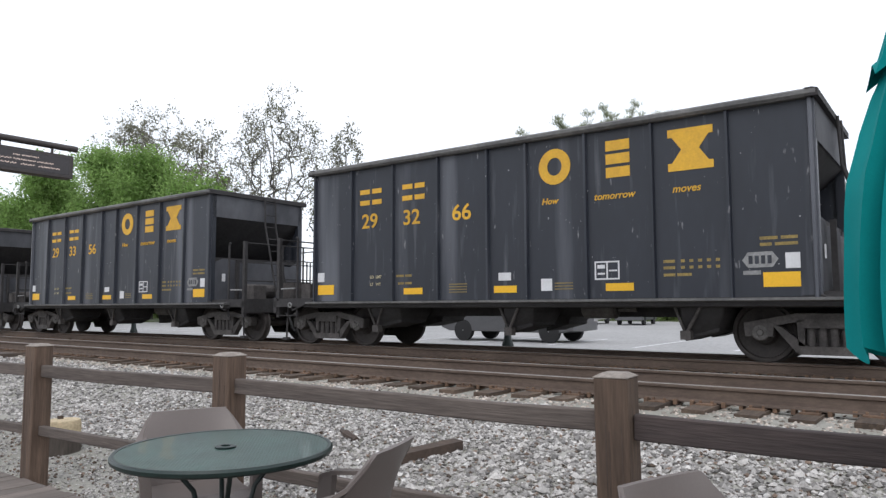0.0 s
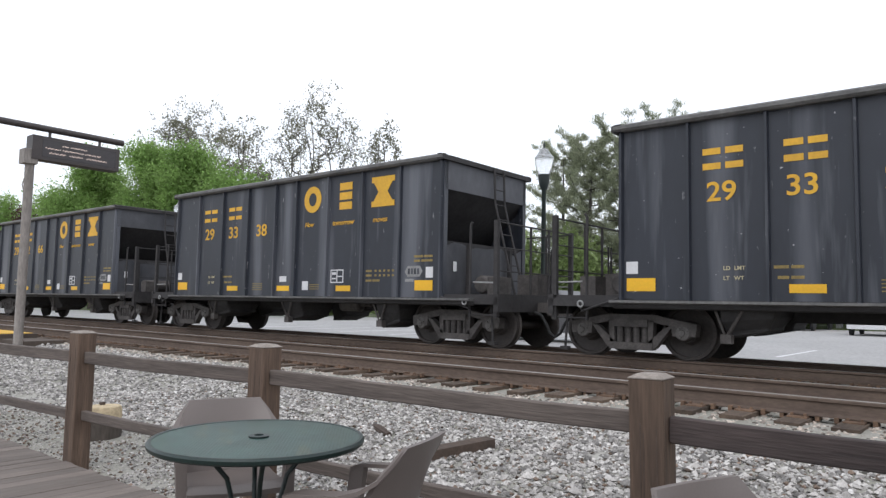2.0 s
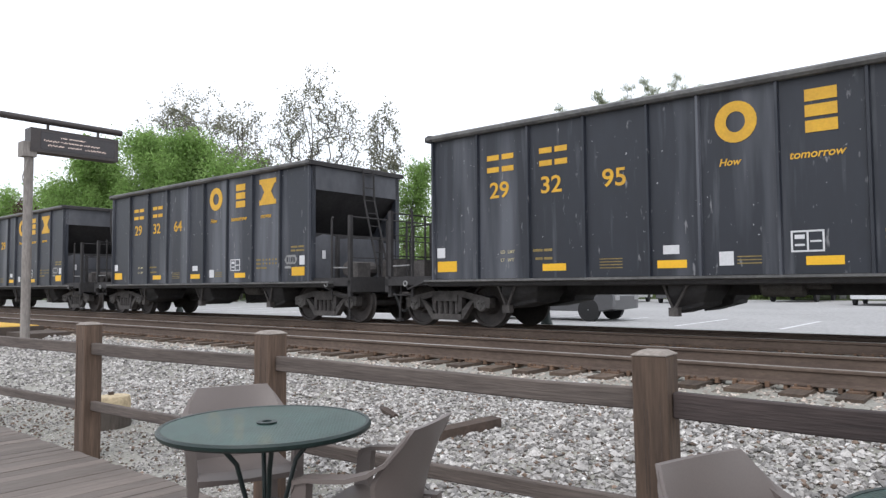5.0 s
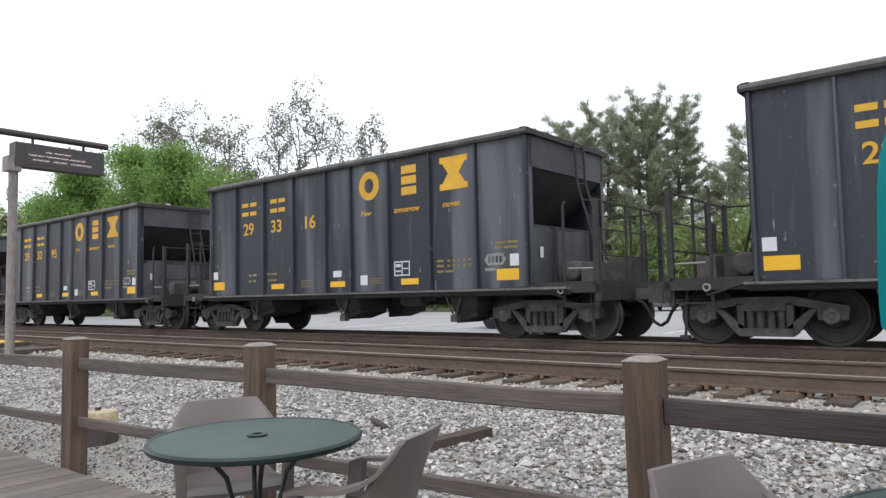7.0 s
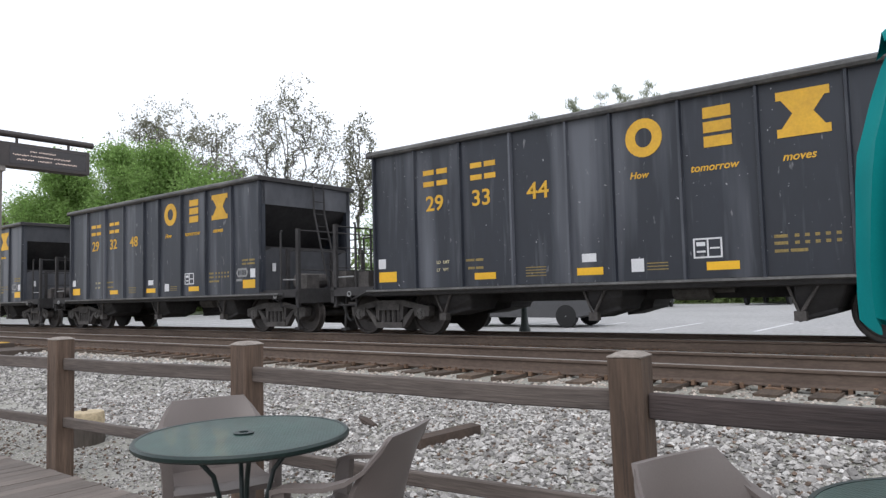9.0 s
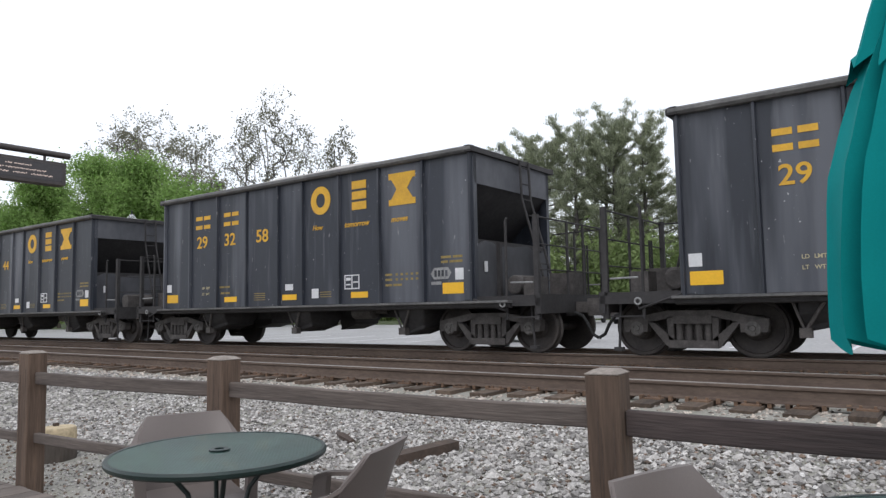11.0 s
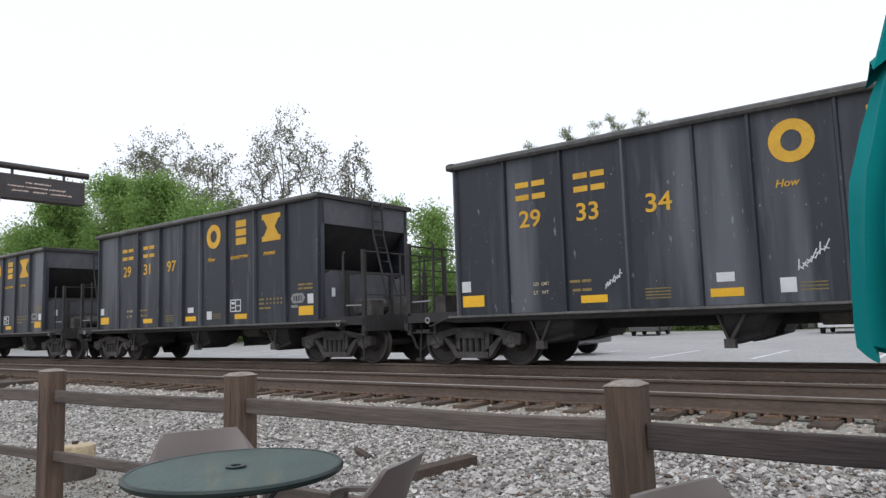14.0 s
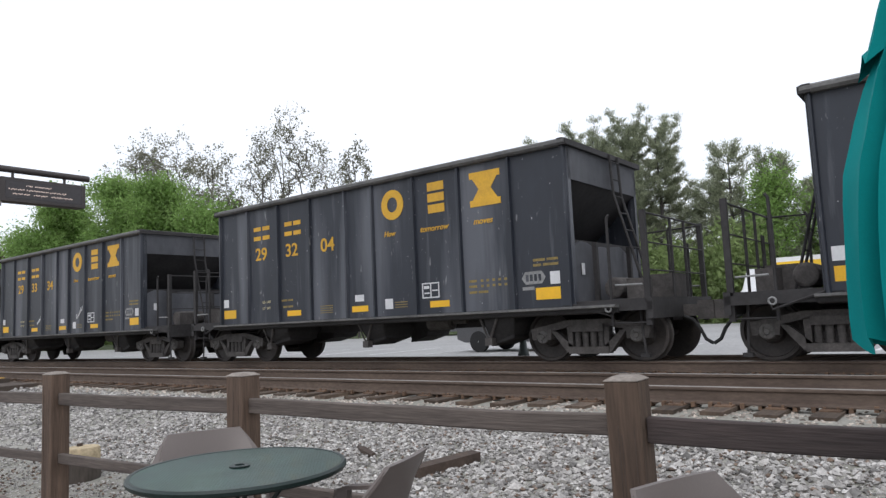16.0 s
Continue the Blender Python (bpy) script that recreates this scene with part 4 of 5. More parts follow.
def build_umbrella(x, y):
    umbrella = thing("patio_umbrella", "closed teal canvas patio umbrella standing through a table", "umbrella", at=pose(x, y, 0))
    bm = bmesh.new()
    tube(bm, [(0, 0, DECK_Z), (0, 0, 2.42)], 0.019, 10)
    part("pole", bm, LAMP_IRON, umbrella, "thin dark umbrella pole", True)
    bm = bmesh.new()
    turned(bm, [(0.20, DECK_Z), (0.21, DECK_Z + 0.05), (0.06, DECK_Z + 0.09), (0.03, DECK_Z + 0.30)], seg=24)
    part("base", bm, LAMP_IRON, umbrella, "", True)

    ridges = [radians(a) for a in (5, 50, 95, 140, 180, 213, 226, 255, 288, 326, 365)]
    depths = (0.40, 0.44, 0.40, 0.32, 0.09, 0.36, 0.24, 0.40, 0.48, 0.42)

    def cloth(profile, fold, hem, seed):
        """Folded canvas: sharp ridges at uneven angles, soft valleys between, a wavy hem."""
        rng = random.Random(seed)
        bm, loops = bmesh.new(), []
        sway = [rng.uniform(-1, 1) for _ in ridges]
        for i, (r, z) in enumerate(profile):
            loop = []
            for n, (a, b, d) in enumerate(zip(ridges, ridges[1:], depths)):
                for j in range(9):
                    f = j / 9
                    valley = math.sin(math.pi * f) ** 0.75
                    k = a + (b - a) * f + 0.05 * math.sin(2.3 * z + 2 * sway[n])
                    rr = r * (1 - d * fold * valley + 0.012 * math.sin(9 * z + 7 * sway[n] + 5 * f))
                    zz = z + (hem * (valley - 0.4 + 0.3 * sway[n]) if i == 0 else 0)
                    loop.append((rr * math.cos(k), rr * math.sin(k), zz))
            loops.append(loop)
        rings(bm, loops, True, False)
        return bm
    part("canopy", cloth([(0.352, 0.73), (0.356, 0.80), (0.358, 0.90), (0.355, 1.02), (0.350, 1.11), (0.340, 1.19), (0.318, 1.26), (0.298, 1.33), (0.268, 1.42), (0.225, 1.52), (0.175, 1.65), (0.125, 1.85), (0.06, 2.15), (0.025, 2.36)], 1.0, -0.035, 3), TEAL, umbrella, "folded teal canvas", True)
    part("top_flap", cloth([(0.284, 1.455), (0.262, 1.50), (0.240, 1.57), (0.220, 1.635), (0.188, 1.72), (0.150, 1.86), (0.08, 2.16), (0.03, 2.39)], 0.7, 0.05, 5), TEAL, umbrella, "short teal vent flap", True)
    bm = bmesh.new()
    turned(bm, [(0.03, 2.38), (0.035, 2.41), (0.012, 2.47), (0.001, 2.48)], seg=12)
    part("finial", bm, LAMP_IRON, umbrella, "", True)


build_deck()
build_fence()
build_table(pose(-2.663, 1.955, DECK_Z - 0.006), "round dark green perforated steel patio table")
build_table(pose(0.04, 2.20, DECK_Z), "round green steel patio table under a closed umbrella")
build_chair(pose(-3.28, 2.24, DECK_Z - 0.012, 0, 0, -25), "taupe resin armchair behind the round table")
build_chair(pose(-2.185, 2.13, DECK_Z, 0, 0, 198), "taupe resin armchair pulled up beside the round table")
build_chair(pose(-0.570, 2.245, DECK_Z - 0.012, 0, 0, -20), "taupe resin armchair beside the umbrella table")
build_umbrella(0.088, 2.20)

# loose wood on the gravel
# Dark brown lower section: the shadow round the log's foot, put into colour
bm = bmesh.new()
turned(bm, [(0.155, -0.60), (0.165, -0.46), (0.160, -0.345)], seg=22)
log = thing("cut_log", "short cut log section with a pale yellow top", "log", at=pose(-7.02, 3.32, 0))
part("bark", bm, BARK, log, "brown lower section, dark for the shadow at the foot", True)
bm = bmesh.new()
turned(bm, [(0.157, -0.347), (0.158, -0.26), (0.151, -0.226), (0.144, -0.215), (0.001, -0.212)], seg=22)
part("peeled_top", bm, LOG_CUT, log, "pale peeled and sawn top")
bm = bmesh.new()
box(bm, -0.08, -0.04, -0.02, 0.02, -0.216, -0.185)
part("knot", bm, STICK, log)
bm = bmesh.new()
box(bm, -0.34, 0.34, -0.06, 0.06, -0.045, 0.045)
soften(bm, 0.01)
single("broken_timber", bm, STICK, "dark broken timber lying on the ballast", "timber", at=pose(-3.77, 4.87, -0.385, 4, -2, 78))
bm = bmesh.new()
tube(bm, [(-0.25, 0, 0), (0, 0.03, 0.02), (0.28, 0, 0)], [0.03, 0.04, 0.025], 7)
single("wood_scrap", bm, STICK, "small brown wood scrap on the ballast", "timber", at=pose(-4.9, 5.05, -0.40, 0, 0, 150))

# ---- platform and passenger sign ----
platform = thing("station_platform", "low station platform with a yellow tactile edge", "platform", kind="structure")
bm = bmesh.new()
box(bm, -90, -18.6, 4.2, 7.05, -0.5, -0.06)
part("slab", bm, PLATFORM_SIDE, platform)
bm = bmesh.new()
box(bm, -90, -18.75, 6.1, 7.0, -0.06, -0.045)
part("tactile_edge", bm, PLATFORM_TOP, platform, "yellow tactile strip")
bm = bmesh.new()
box(bm, -18.55, -17.2, 6.2, 7.1, -0.34, -0.16)
part("end_step", bm, PLATFORM_SIDE, platform)
sign = thing("platform_sign", "dark train information display hung from a beam on a grey pole", "sign", at=pose(-15.63, 5.565, 0))
bm = bmesh.new()
tube(bm, [(0, 0, -0.5), (0, 0, 3.84)], 0.088, 14)
part("pole", bm, POLE_GREY, sign, "weathered grey pole", True)
bm = bmesh.new()
box(bm, -0.14, 0.14, -0.16, 0.10, 3.55, 3.85)
soften(bm, 0.02)
part("bracket", bm, POLE_GREY, sign)
bm = bmesh.new()
tube(bm, [(0, -4.5, 4.345), (0, 1.90, 4.345)], 0.07, 12)
part("beam", bm, SIGN_DARK, sign, "dark round beam", True)
bm = bmesh.new()
box(bm, -0.16, 0.16, -0.03, 1.76, 3.66, 4.15)
soften(bm, 0.035, 2)
part("housing", bm, SIGN_DARK, sign, "dark bronze display housing", True)
bm = bmesh.new()
box(bm, 0.16, 0.166, 0.16, 1.68, 3.72, 4.09)
part("display_face", bm, SIGN_FACE, sign, "smoked display face")
for y in (0.35, 1.38):
    bm = bmesh.new()
    tube(bm, [(0, y, 4.14), (0, y, 4.30)], 0.03, 8)
    part("hanger", bm, SIGN_DARK, sign)
bm = bmesh.new()
for z, spans in ((4.00, ((0.55, 0.66), (0.72, 1.05))), (3.91, ((0.22, 0.5), (0.56, 0.98), (1.02, 1.35))), (3.82, ((0.3, 0.62), (0.7, 0.95), (1.05, 1.5)))):
    for y0, y1 in spans:
        y = y0
        while y < y1:
            lift = 0.007 * math.sin(y * 91 + z * 37)
            box(bm, 0.166, 0.169, y, y + 0.018, z - 0.011 + lift, z + 0.011 + lift)
            y += 0.030 + 0.012 * (math.sin(y * 57 + z * 13) > 0.3)
tagged(part("display_text", bm, LED, sign, "dim amber rows of unreadable text"), kind="stuff")
bm = bmesh.new()
tube(bm, [(0.09, -0.05, 3.5), (0.13, -0.16, 3.1), (0.11, -0.08, 2.8)], 0.012, 6)
part("cable", bm, POLE_GREY, sign)


# ---- lamp posts across the tracks ----
def build_lamp(at):
    lamp = thing("street_lamp", "dark iron post lamp with a clear acorn lantern", "street lamp", "parking lot lamps", at=at)
    bm = bmesh.new()
    turned(bm, [(0.15, 0), (0.15, 0.30), (0.10, 0.45), (0.080, 0.7), (0.065, 2.2), (0.055, 4.25), (0.09, 4.30), (0.13, 4.42), (0.15, 4.60), (0.16, 4.66), (0.10, 4.68)], seg=14)
    part("post", bm, LAMP_IRON, lamp, "fluted dark post", True)
    bm = bmesh.new()
    turned(bm, [(0.155, 4.66), (0.24, 4.95), (0.245, 5.10), (0.20, 5.13)], seg=14)
    part("lantern", bm, GLASS, lamp, "clear glass lantern", True)
    bm = bmesh.new()
    turned(bm, [(0.25, 5.10), (0.21, 5.16), (0.12, 5.28), (0.09, 5.34)], seg=14)
    part("cap", bm, GLASS, lamp, "pale lantern cap", True)
    bm = bmesh.new()
    turned(bm, [(0.05, 5.33), (0.02, 5.40), (0.03, 5.44), (0.001, 5.56)], seg=8)
    part("finial", bm, LAMP_IRON, lamp)
    return lamp


lamp = build_lamp(pose(-9.43, 15.5, -0.42))
copy_thing(lamp, pose(-27.1, 15.5, -0.42))
copy_thing(lamp, pose(-44.5, 15.5, -0.42))


# ---- parked vehicles ----
def build_vehicle(name, label, paint, at, outline, glass, wheels, radius, half):
    """A road vehicle from its side outline; it points to +x."""
    car = thing(name, label, "car", "parked vehicles", at=at)
    bm = bmesh.new()
    low = max(p[1] for p in outline)
    loops = []
    for y, inset in ((-half, 0.06), (-half + 0.05, 0.0), (-half + 0.25, -0.01), (half - 0.25, -0.01), (half - 0.05, 0.0), (half, 0.06)):
        loops.append([(x * (1 - inset * 0.2), y * (1 - 0.16 * max(0, (z - 1.0) / (low - 1.0 + 0.01))), z - inset * (0.4 if z > 0.6 else -0.4)) for x, z in outline])
    rings(bm, loops)
    part("body", bm, paint, car, "", True)
    for g in glass:
        for s in (-1, 1):
            bm = bmesh.new()
            rings(bm, [[(x, s * ((half + d) * (1 - 0.16 * max(0, (z - 1.0) / (low - 1.0 + 0.01))) + 0.002), z) for x, z in g] for d in (0.0, 0.012)])
            part("side_window", bm, GLASS_DARK, car, "dark side window")
    for x in wheels:
        for s in (-1, 1):
            bm = bmesh.new()
            turned(bm, [(radius * 0.62, s * (half - 0.20)), (radius, s * (half - 0.18)), (radius, s * half), (radius * 0.62, s * (half + 0.015))], (x, 0, radius), 22, "y")
            wheel = part("wheel", bm, TYRE, car, "", True)
            bm = bmesh.new()
            turned(bm, [(radius * 0.62, s * (half - 0.02)), (radius * 0.55, s * (half + 0.012)), (radius * 0.15, s * (half + 0.005)), (0.001, s * (half + 0.02))], (x, 0, radius), 18, "y")
            part("rim", bm, RIM, wheel, "silver rim", True)
    x0, x1 = min(p[0] for p in outline), max(p[0] for p in outline)
    for s in (-1, 1):
        bm = bmesh.new()
        box(bm, x1 - 0.10, x1 + 0.012, s * half * 0.75 - 0.16, s * half * 0.75 + 0.16, 0.72, 0.88)
        part("headlight", bm, RIM, car)
        bm = bmesh.new()
        box(bm, x0 - 0.012, x0 + 0.1, s * half * 0.82 - 0.10, s * half * 0.82 + 0.10, 0.75, 1.02)
        part("tail_light", bm, LIGHT_RED, car)
    return car


PICKUP = [(-2.75, 0.48), (-2.75, 1.08), (-0.75, 1.12), (-0.55, 1.80), (0.65, 1.82), (1.25, 1.16), (2.60, 1.06), (2.75, 0.85), (2.72, 0.42), (2.2, 0.34), (-2.4, 0.36)]
SEDAN = [(-2.30, 0.45), (-2.32, 0.92), (-1.75, 1.02), (-1.10, 1.45), (0.25, 1.47), (1.05, 1.02), (2.15, 0.86), (2.35, 0.65), (2.30, 0.32), (-2.2, 0.32)]
VAN = [(-2.5, 0.45), (-2.52, 2.15), (-2.3, 2.28), (1.1, 2.26), (1.75, 1.45), (2.45, 1.20), (2.6, 0.8), (2.55, 0.36), (-2.4, 0.36)]
build_vehicle("pickup_truck", "dark grey pickup truck parked on the lot", CAR_GREY, pose(-13.2, 22.4, -0.40), PICKUP, [[(-0.55, 1.16), (-0.42, 1.70), (0.10, 1.72), (0.10, 1.18)], [(0.16, 1.18), (0.16, 1.72), (0.58, 1.73), (1.05, 1.20)]], (-1.75, 1.80), 0.39, 0.98)
TRUCK = [(x * 1.66, z * 1.66) for x, z in VAN]
build_vehicle("box_truck", "tall white delivery truck parked at the far side of the lot", CAR_WHITE, pose(-11.7, 53.0, -0.40, 0, 0, -90), TRUCK, [[(1.05, 2.34), (1.05, 3.27), (1.75, 3.27), (2.45, 2.34)]], (-2.45, 2.7), 0.52, 1.4)
build_vehicle("van", "plain white van parked at the far side of the lot", CAR_WHITE, pose(-6.3, 45.5, -0.40, 0, 0, -90), VAN, [[(0.1, 1.35), (0.1, 2.0), (1.05, 2.0), (1.5, 1.4)]], (-1.5, 1.65), 0.35, 0.95)
build_vehicle("sedan", "white sedan parked at the far side of the lot", CAR_WHITE, pose(-3.3, 45.2, -0.40, 0, 0, -90), SEDAN, [[(-1.1, 1.05), (-0.95, 1.36), (-0.25, 1.40), (-0.25, 1.06)], [(-0.2, 1.06), (-0.2, 1.40), (0.2, 1.40), (0.8, 1.04)]], (-1.4, 1.42), 0.33, 0.88)
for k, x in enumerate((-33.5, -30.4, -27.0, -21.2, -17.8)):
    build_vehicle("sedan", "sedan parked at the far edge of the lot", (CAR_GREY, CAR_WHITE, CAR_GREY, CAR_WHITE, CAR_GREY)[k], pose(x, 46.0, -0.40, 0, 0, -90 + 2 * k), SEDAN, [[(-1.1, 1.05), (-0.95, 1.36), (-0.25, 1.40), (-0.25, 1.06)], [(-0.2, 1.06), (-0.2, 1.40), (0.2, 1.40), (0.8, 1.04)]], (-1.4, 1.42), 0.33, 0.88)

# ---- filling station canopy beyond the lot ----
canopy = thing("station_canopy", "white filling station canopy with yellow and orange-red bands", "canopy", at=pose(0, 56, 0))
for z0, z1, mat, label in ((3.95, 4.28, STRIPE_WHITE, "white fascia band"), (3.48, 3.95, STRIPE_YELLOW, "yellow fascia band"), (3.10, 3.48, STRIPE_RED, "orange-red fascia band")):
    bm = bmesh.new()
    box(bm, -12.1, 9, 0, 7, z0, z1)
    part("fascia_band", bm, mat, canopy, label)
bm = bmesh.new()
box(bm, -11.9, 8.8, 0.2, 6.8, 2.98, 3.10)
part("soffit", bm, GREY_DECAL, canopy)
for x in (-10.5, -2, 6.5):
    bm = bmesh.new()
    box(bm, x - 0.2, x + 0.2, 3.3, 3.7, -0.5, 2.99)
    part("column", bm, GREY_DECAL, canopy)


# ---- trees ----
def leaf_cloud(points, size, rng, narrow=0.42, way=None):
    """Small leaves or needle tufts round points, along the ways given or at random: a mesh of pairs of triangles."""
    n = len(points)
    p = np.asarray(points)
    a = rng.normal(size=(n, 3))
    if way is not None:
        a = a * 0.42 + np.asarray(way)
    a /= np.linalg.norm(a, axis=1)[:, None]
    b = rng.normal(size=(n, 3))
    b -= a * (a * b).sum(1)[:, None]
    b /= np.linalg.norm(b, axis=1)[:, None]
    s = size * rng.uniform(0.55, 1.35, n)[:, None]
    quad = np.stack([p - a * s, p + b * s * narrow, p + a * s, p - b * s * narrow], 1).reshape(-1, 3)
    idx = np.arange(n)[:, None] * 4
    return quad, np.concatenate([idx + np.array((0, 1, 2)), idx + np.array((0, 2, 3))])


def branch(bm, start, way, length, radius, depth, tips, rng, spread, up, twig=3, thin=0.42):
    pts, p, d = [Vector(start)], Vector(start), Vector(way).normalized()
    steps = 5
    for i in range(steps):
        d = (d + Vector((rng.normal(), rng.normal(), rng.normal())) * 0.13 + Vector((0, 0, up)) * 0.10).normalized()
        p = p + d * length / steps
        pts.append(p.copy())
    tube(bm, pts, [radius * (1 - 0.62 * i / steps) for i in range(steps + 1)], 6 if depth > 1 else 4)
    if depth <= 1:
        tips += [tuple(q) for q in pts[1:]]
    if depth:
        for k in range(twig + (depth > 1)):
            i = int(rng.integers(2, steps + 1))
            side = Vector((rng.normal(), rng.normal(), rng.normal() * 0.6 + 0.2)).normalized()
            branch(bm, pts[i], d * (1 - spread) + side * spread, length * rng.uniform(0.45, 0.72), radius * thin, depth - 1, tips, rng, spread, up, twig, thin)


def build_tree(name, label, at, height, radius, mat, bark, seed, leaves, leaf, stems=1, fuzz=0.5, spread=0.6, start=0.3, group="trees behind the parking lot", depth=3, thin=0.42, twig=3, low=1.15, high=0.60):
    """A leafy tree: stems, limbs, and leaves round the twigs."""
    rng = np.random.default_rng(seed)
    tree = thing(name, label, "tree", group, at=at)
    bm, tips = bmesh.new(), []
    for s in range(stems):
        lean = Vector((rng.normal() * 0.10, rng.normal() * 0.10, 1)) if stems == 1 else Vector((0.10 * (s - (stems - 1) / 2) + rng.normal() * 0.05, rng.normal() * 0.15, 1))
        pts, p, d = [Vector((0, 0, -0.3))], Vector((0, 0, -0.3)), lean.normalized()
        for i in range(8):
            d = (d + Vector((rng.normal(), rng.normal(), 0)) * 0.07 + Vector((0, 0, 0.08))).normalized()
            p = p + d * height * 0.11
            pts.append(p.copy())
        r0 = height * 0.016
        tube(bm, pts, [r0 * (1 - 0.85 * i / 8) for i in range(9)], 8)
        for i in range(2, 9):
            q = i / 8
            if q < start:
                continue
            for k in range(3):
                side = Vector((rng.normal(), rng.normal(), 0.45)).normalized()
                branch(bm, pts[i], side * 0.8 + d * 0.4, radius * rng.uniform(0.6, 1.0) * (low + (high - low) * q), r0 * 0.40 * (1.1 - q * 0.7), depth - 1, tips, rng, spread, 0.6, twig, thin)
        tips.append(tuple(pts[-1]))
    part("trunk", bm, bark, tree)
    tips = np.array(tips)
    pick = tips[rng.integers(0, len(tips), leaves)] + rng.normal(size=(leaves, 3)) * fuzz
    v, f = leaf_cloud(pick, leaf, rng)
    me = bpy.data.meshes.new("crown")
    me.from_pydata(v.tolist(), [], f.tolist())
    me.materials.append(mat)
    part("crown", me, None, tree)
    return tree


def build_open_tree(label, at, height, reach, low, limbs, twigs, leaves, seed, leaf=0.155):
    """A thin-leaved tree: upright limbs, and twigs that each grow from the nearest branch below them; leaves in clumps at their ends."""
    rng = np.random.default_rng(seed)
    tree = thing("tree", label, "tree", "thin-leaved trees behind the parking lot", at=at)
    places, above = [np.array((0.0, 0.0, -0.4))], [-1]
    fork = low * 0.62
    for i in range(1, 7):
        places.append(np.array((rng.normal() * 0.07, rng.normal() * 0.07, fork * i / 6)))
        above.append(len(places) - 2)
    base = len(places) - 1
    for k in range(limbs):
        q = (k + 0.5) / limbs * 2 - 1
        top = np.array((reach * 0.55 * q, rng.normal() * reach * 0.25, height * rng.uniform(0.80, 0.93)))
        last = base
        for i in range(1, 9):
            f = i / 8
            p = places[base] + (top - places[base]) * np.array((f ** 1.25, f ** 1.25, f)) + rng.normal(size=3) * (0.16, 0.16, 0.05)
            places.append(p)
            above.append(last)
            last = len(places) - 1
    clumps = rng.normal(size=(max(8, twigs // 5), 3))
    clumps /= np.linalg.norm(clumps, axis=1)[:, None]
    clumps *= rng.uniform(0.45, 1.0, len(clumps))[:, None] ** 0.6
    ends = clumps[rng.integers(0, len(clumps), twigs)] + rng.normal(size=(twigs, 3)) * 0.16
    ends *= np.array((reach, reach * 0.8, (height - low) / 2))
    ends[:, 2] += (height + low) / 2
    ends = ends[np.argsort(np.linalg.norm(ends - places[base], axis=1))]
    tips = []
    for e in ends:
        known = np.array(places[base:])
        gap = e - known
        far = np.linalg.norm(gap, axis=1) + 1.6 * np.maximum(0, 0.4 - gap[:, 2])
        k = int(np.argmin(far)) + base
        start = places[k]
        for f in (0.34, 0.68, 1.0):
            bend = np.array((0, 0, -0.10 * math.sin(math.pi * f))) * np.linalg.norm(e - start)
            places.append(start + (e - start) * f + bend + rng.normal(size=3) * 0.04)
            above.append(k if f < 0.5 else len(places) - 2)
            if f > 0.5:
                tips.append(places[-1])
    load = np.ones(len(places))
    for i in range(len(places) - 1, 0, -1):
        load[above[i]] += load[i]
    size = np.minimum(0.0075 * load ** 0.44, 0.17)
    size[:base + 1 + 8 * limbs] = np.maximum(size[:base + 1 + 8 * limbs], 0.055)
    verts, faces = [], []
    for i in range(1, len(places)):
        a, b = places[above[i]], places[i]
        way = (b - a) / (np.linalg.norm(b - a) + 1e-6)
        side = np.cross(way, (0, 0, 1) if abs(way[2]) < 0.9 else (1, 0, 0))
        side /= np.linalg.norm(side)
        up = np.cross(way, side)
        ra, rb, n = min(size[above[i]], size[i] * 1.35), size[i], len(verts)
        for p, r in ((a, ra), (b, rb)):
            verts += [tuple(p + r * (side * math.cos(k) + up * math.sin(k))) for k in (0, 1.2566, 2.5133, 3.7699, 5.0265)]
        faces += [(n + j, n + (j + 1) % 5, n + 5 + (j + 1) % 5, n + 5 + j) for j in range(5)]
    me = bpy.data.meshes.new("trunk")
    me.from_pydata(verts, [], faces)
    me.materials.append(BARK_THIN)
    part("trunk", me, None, tree, "thin dark trunk, limbs and fine twigs")
    tips = np.array(tips)
    pick = tips[rng.integers(0, len(tips), leaves)] + rng.normal(size=(leaves, 3)) * 0.26
    v, f = leaf_cloud(pick, leaf, rng)
    me = bpy.data.meshes.new("crown")
    me.from_pydata(v.tolist(), [], f.tolist())
    me.materials.append(LEAF_OLIVE)
    part("crown", me, None, tree, "sparse young leaves")
    return tree


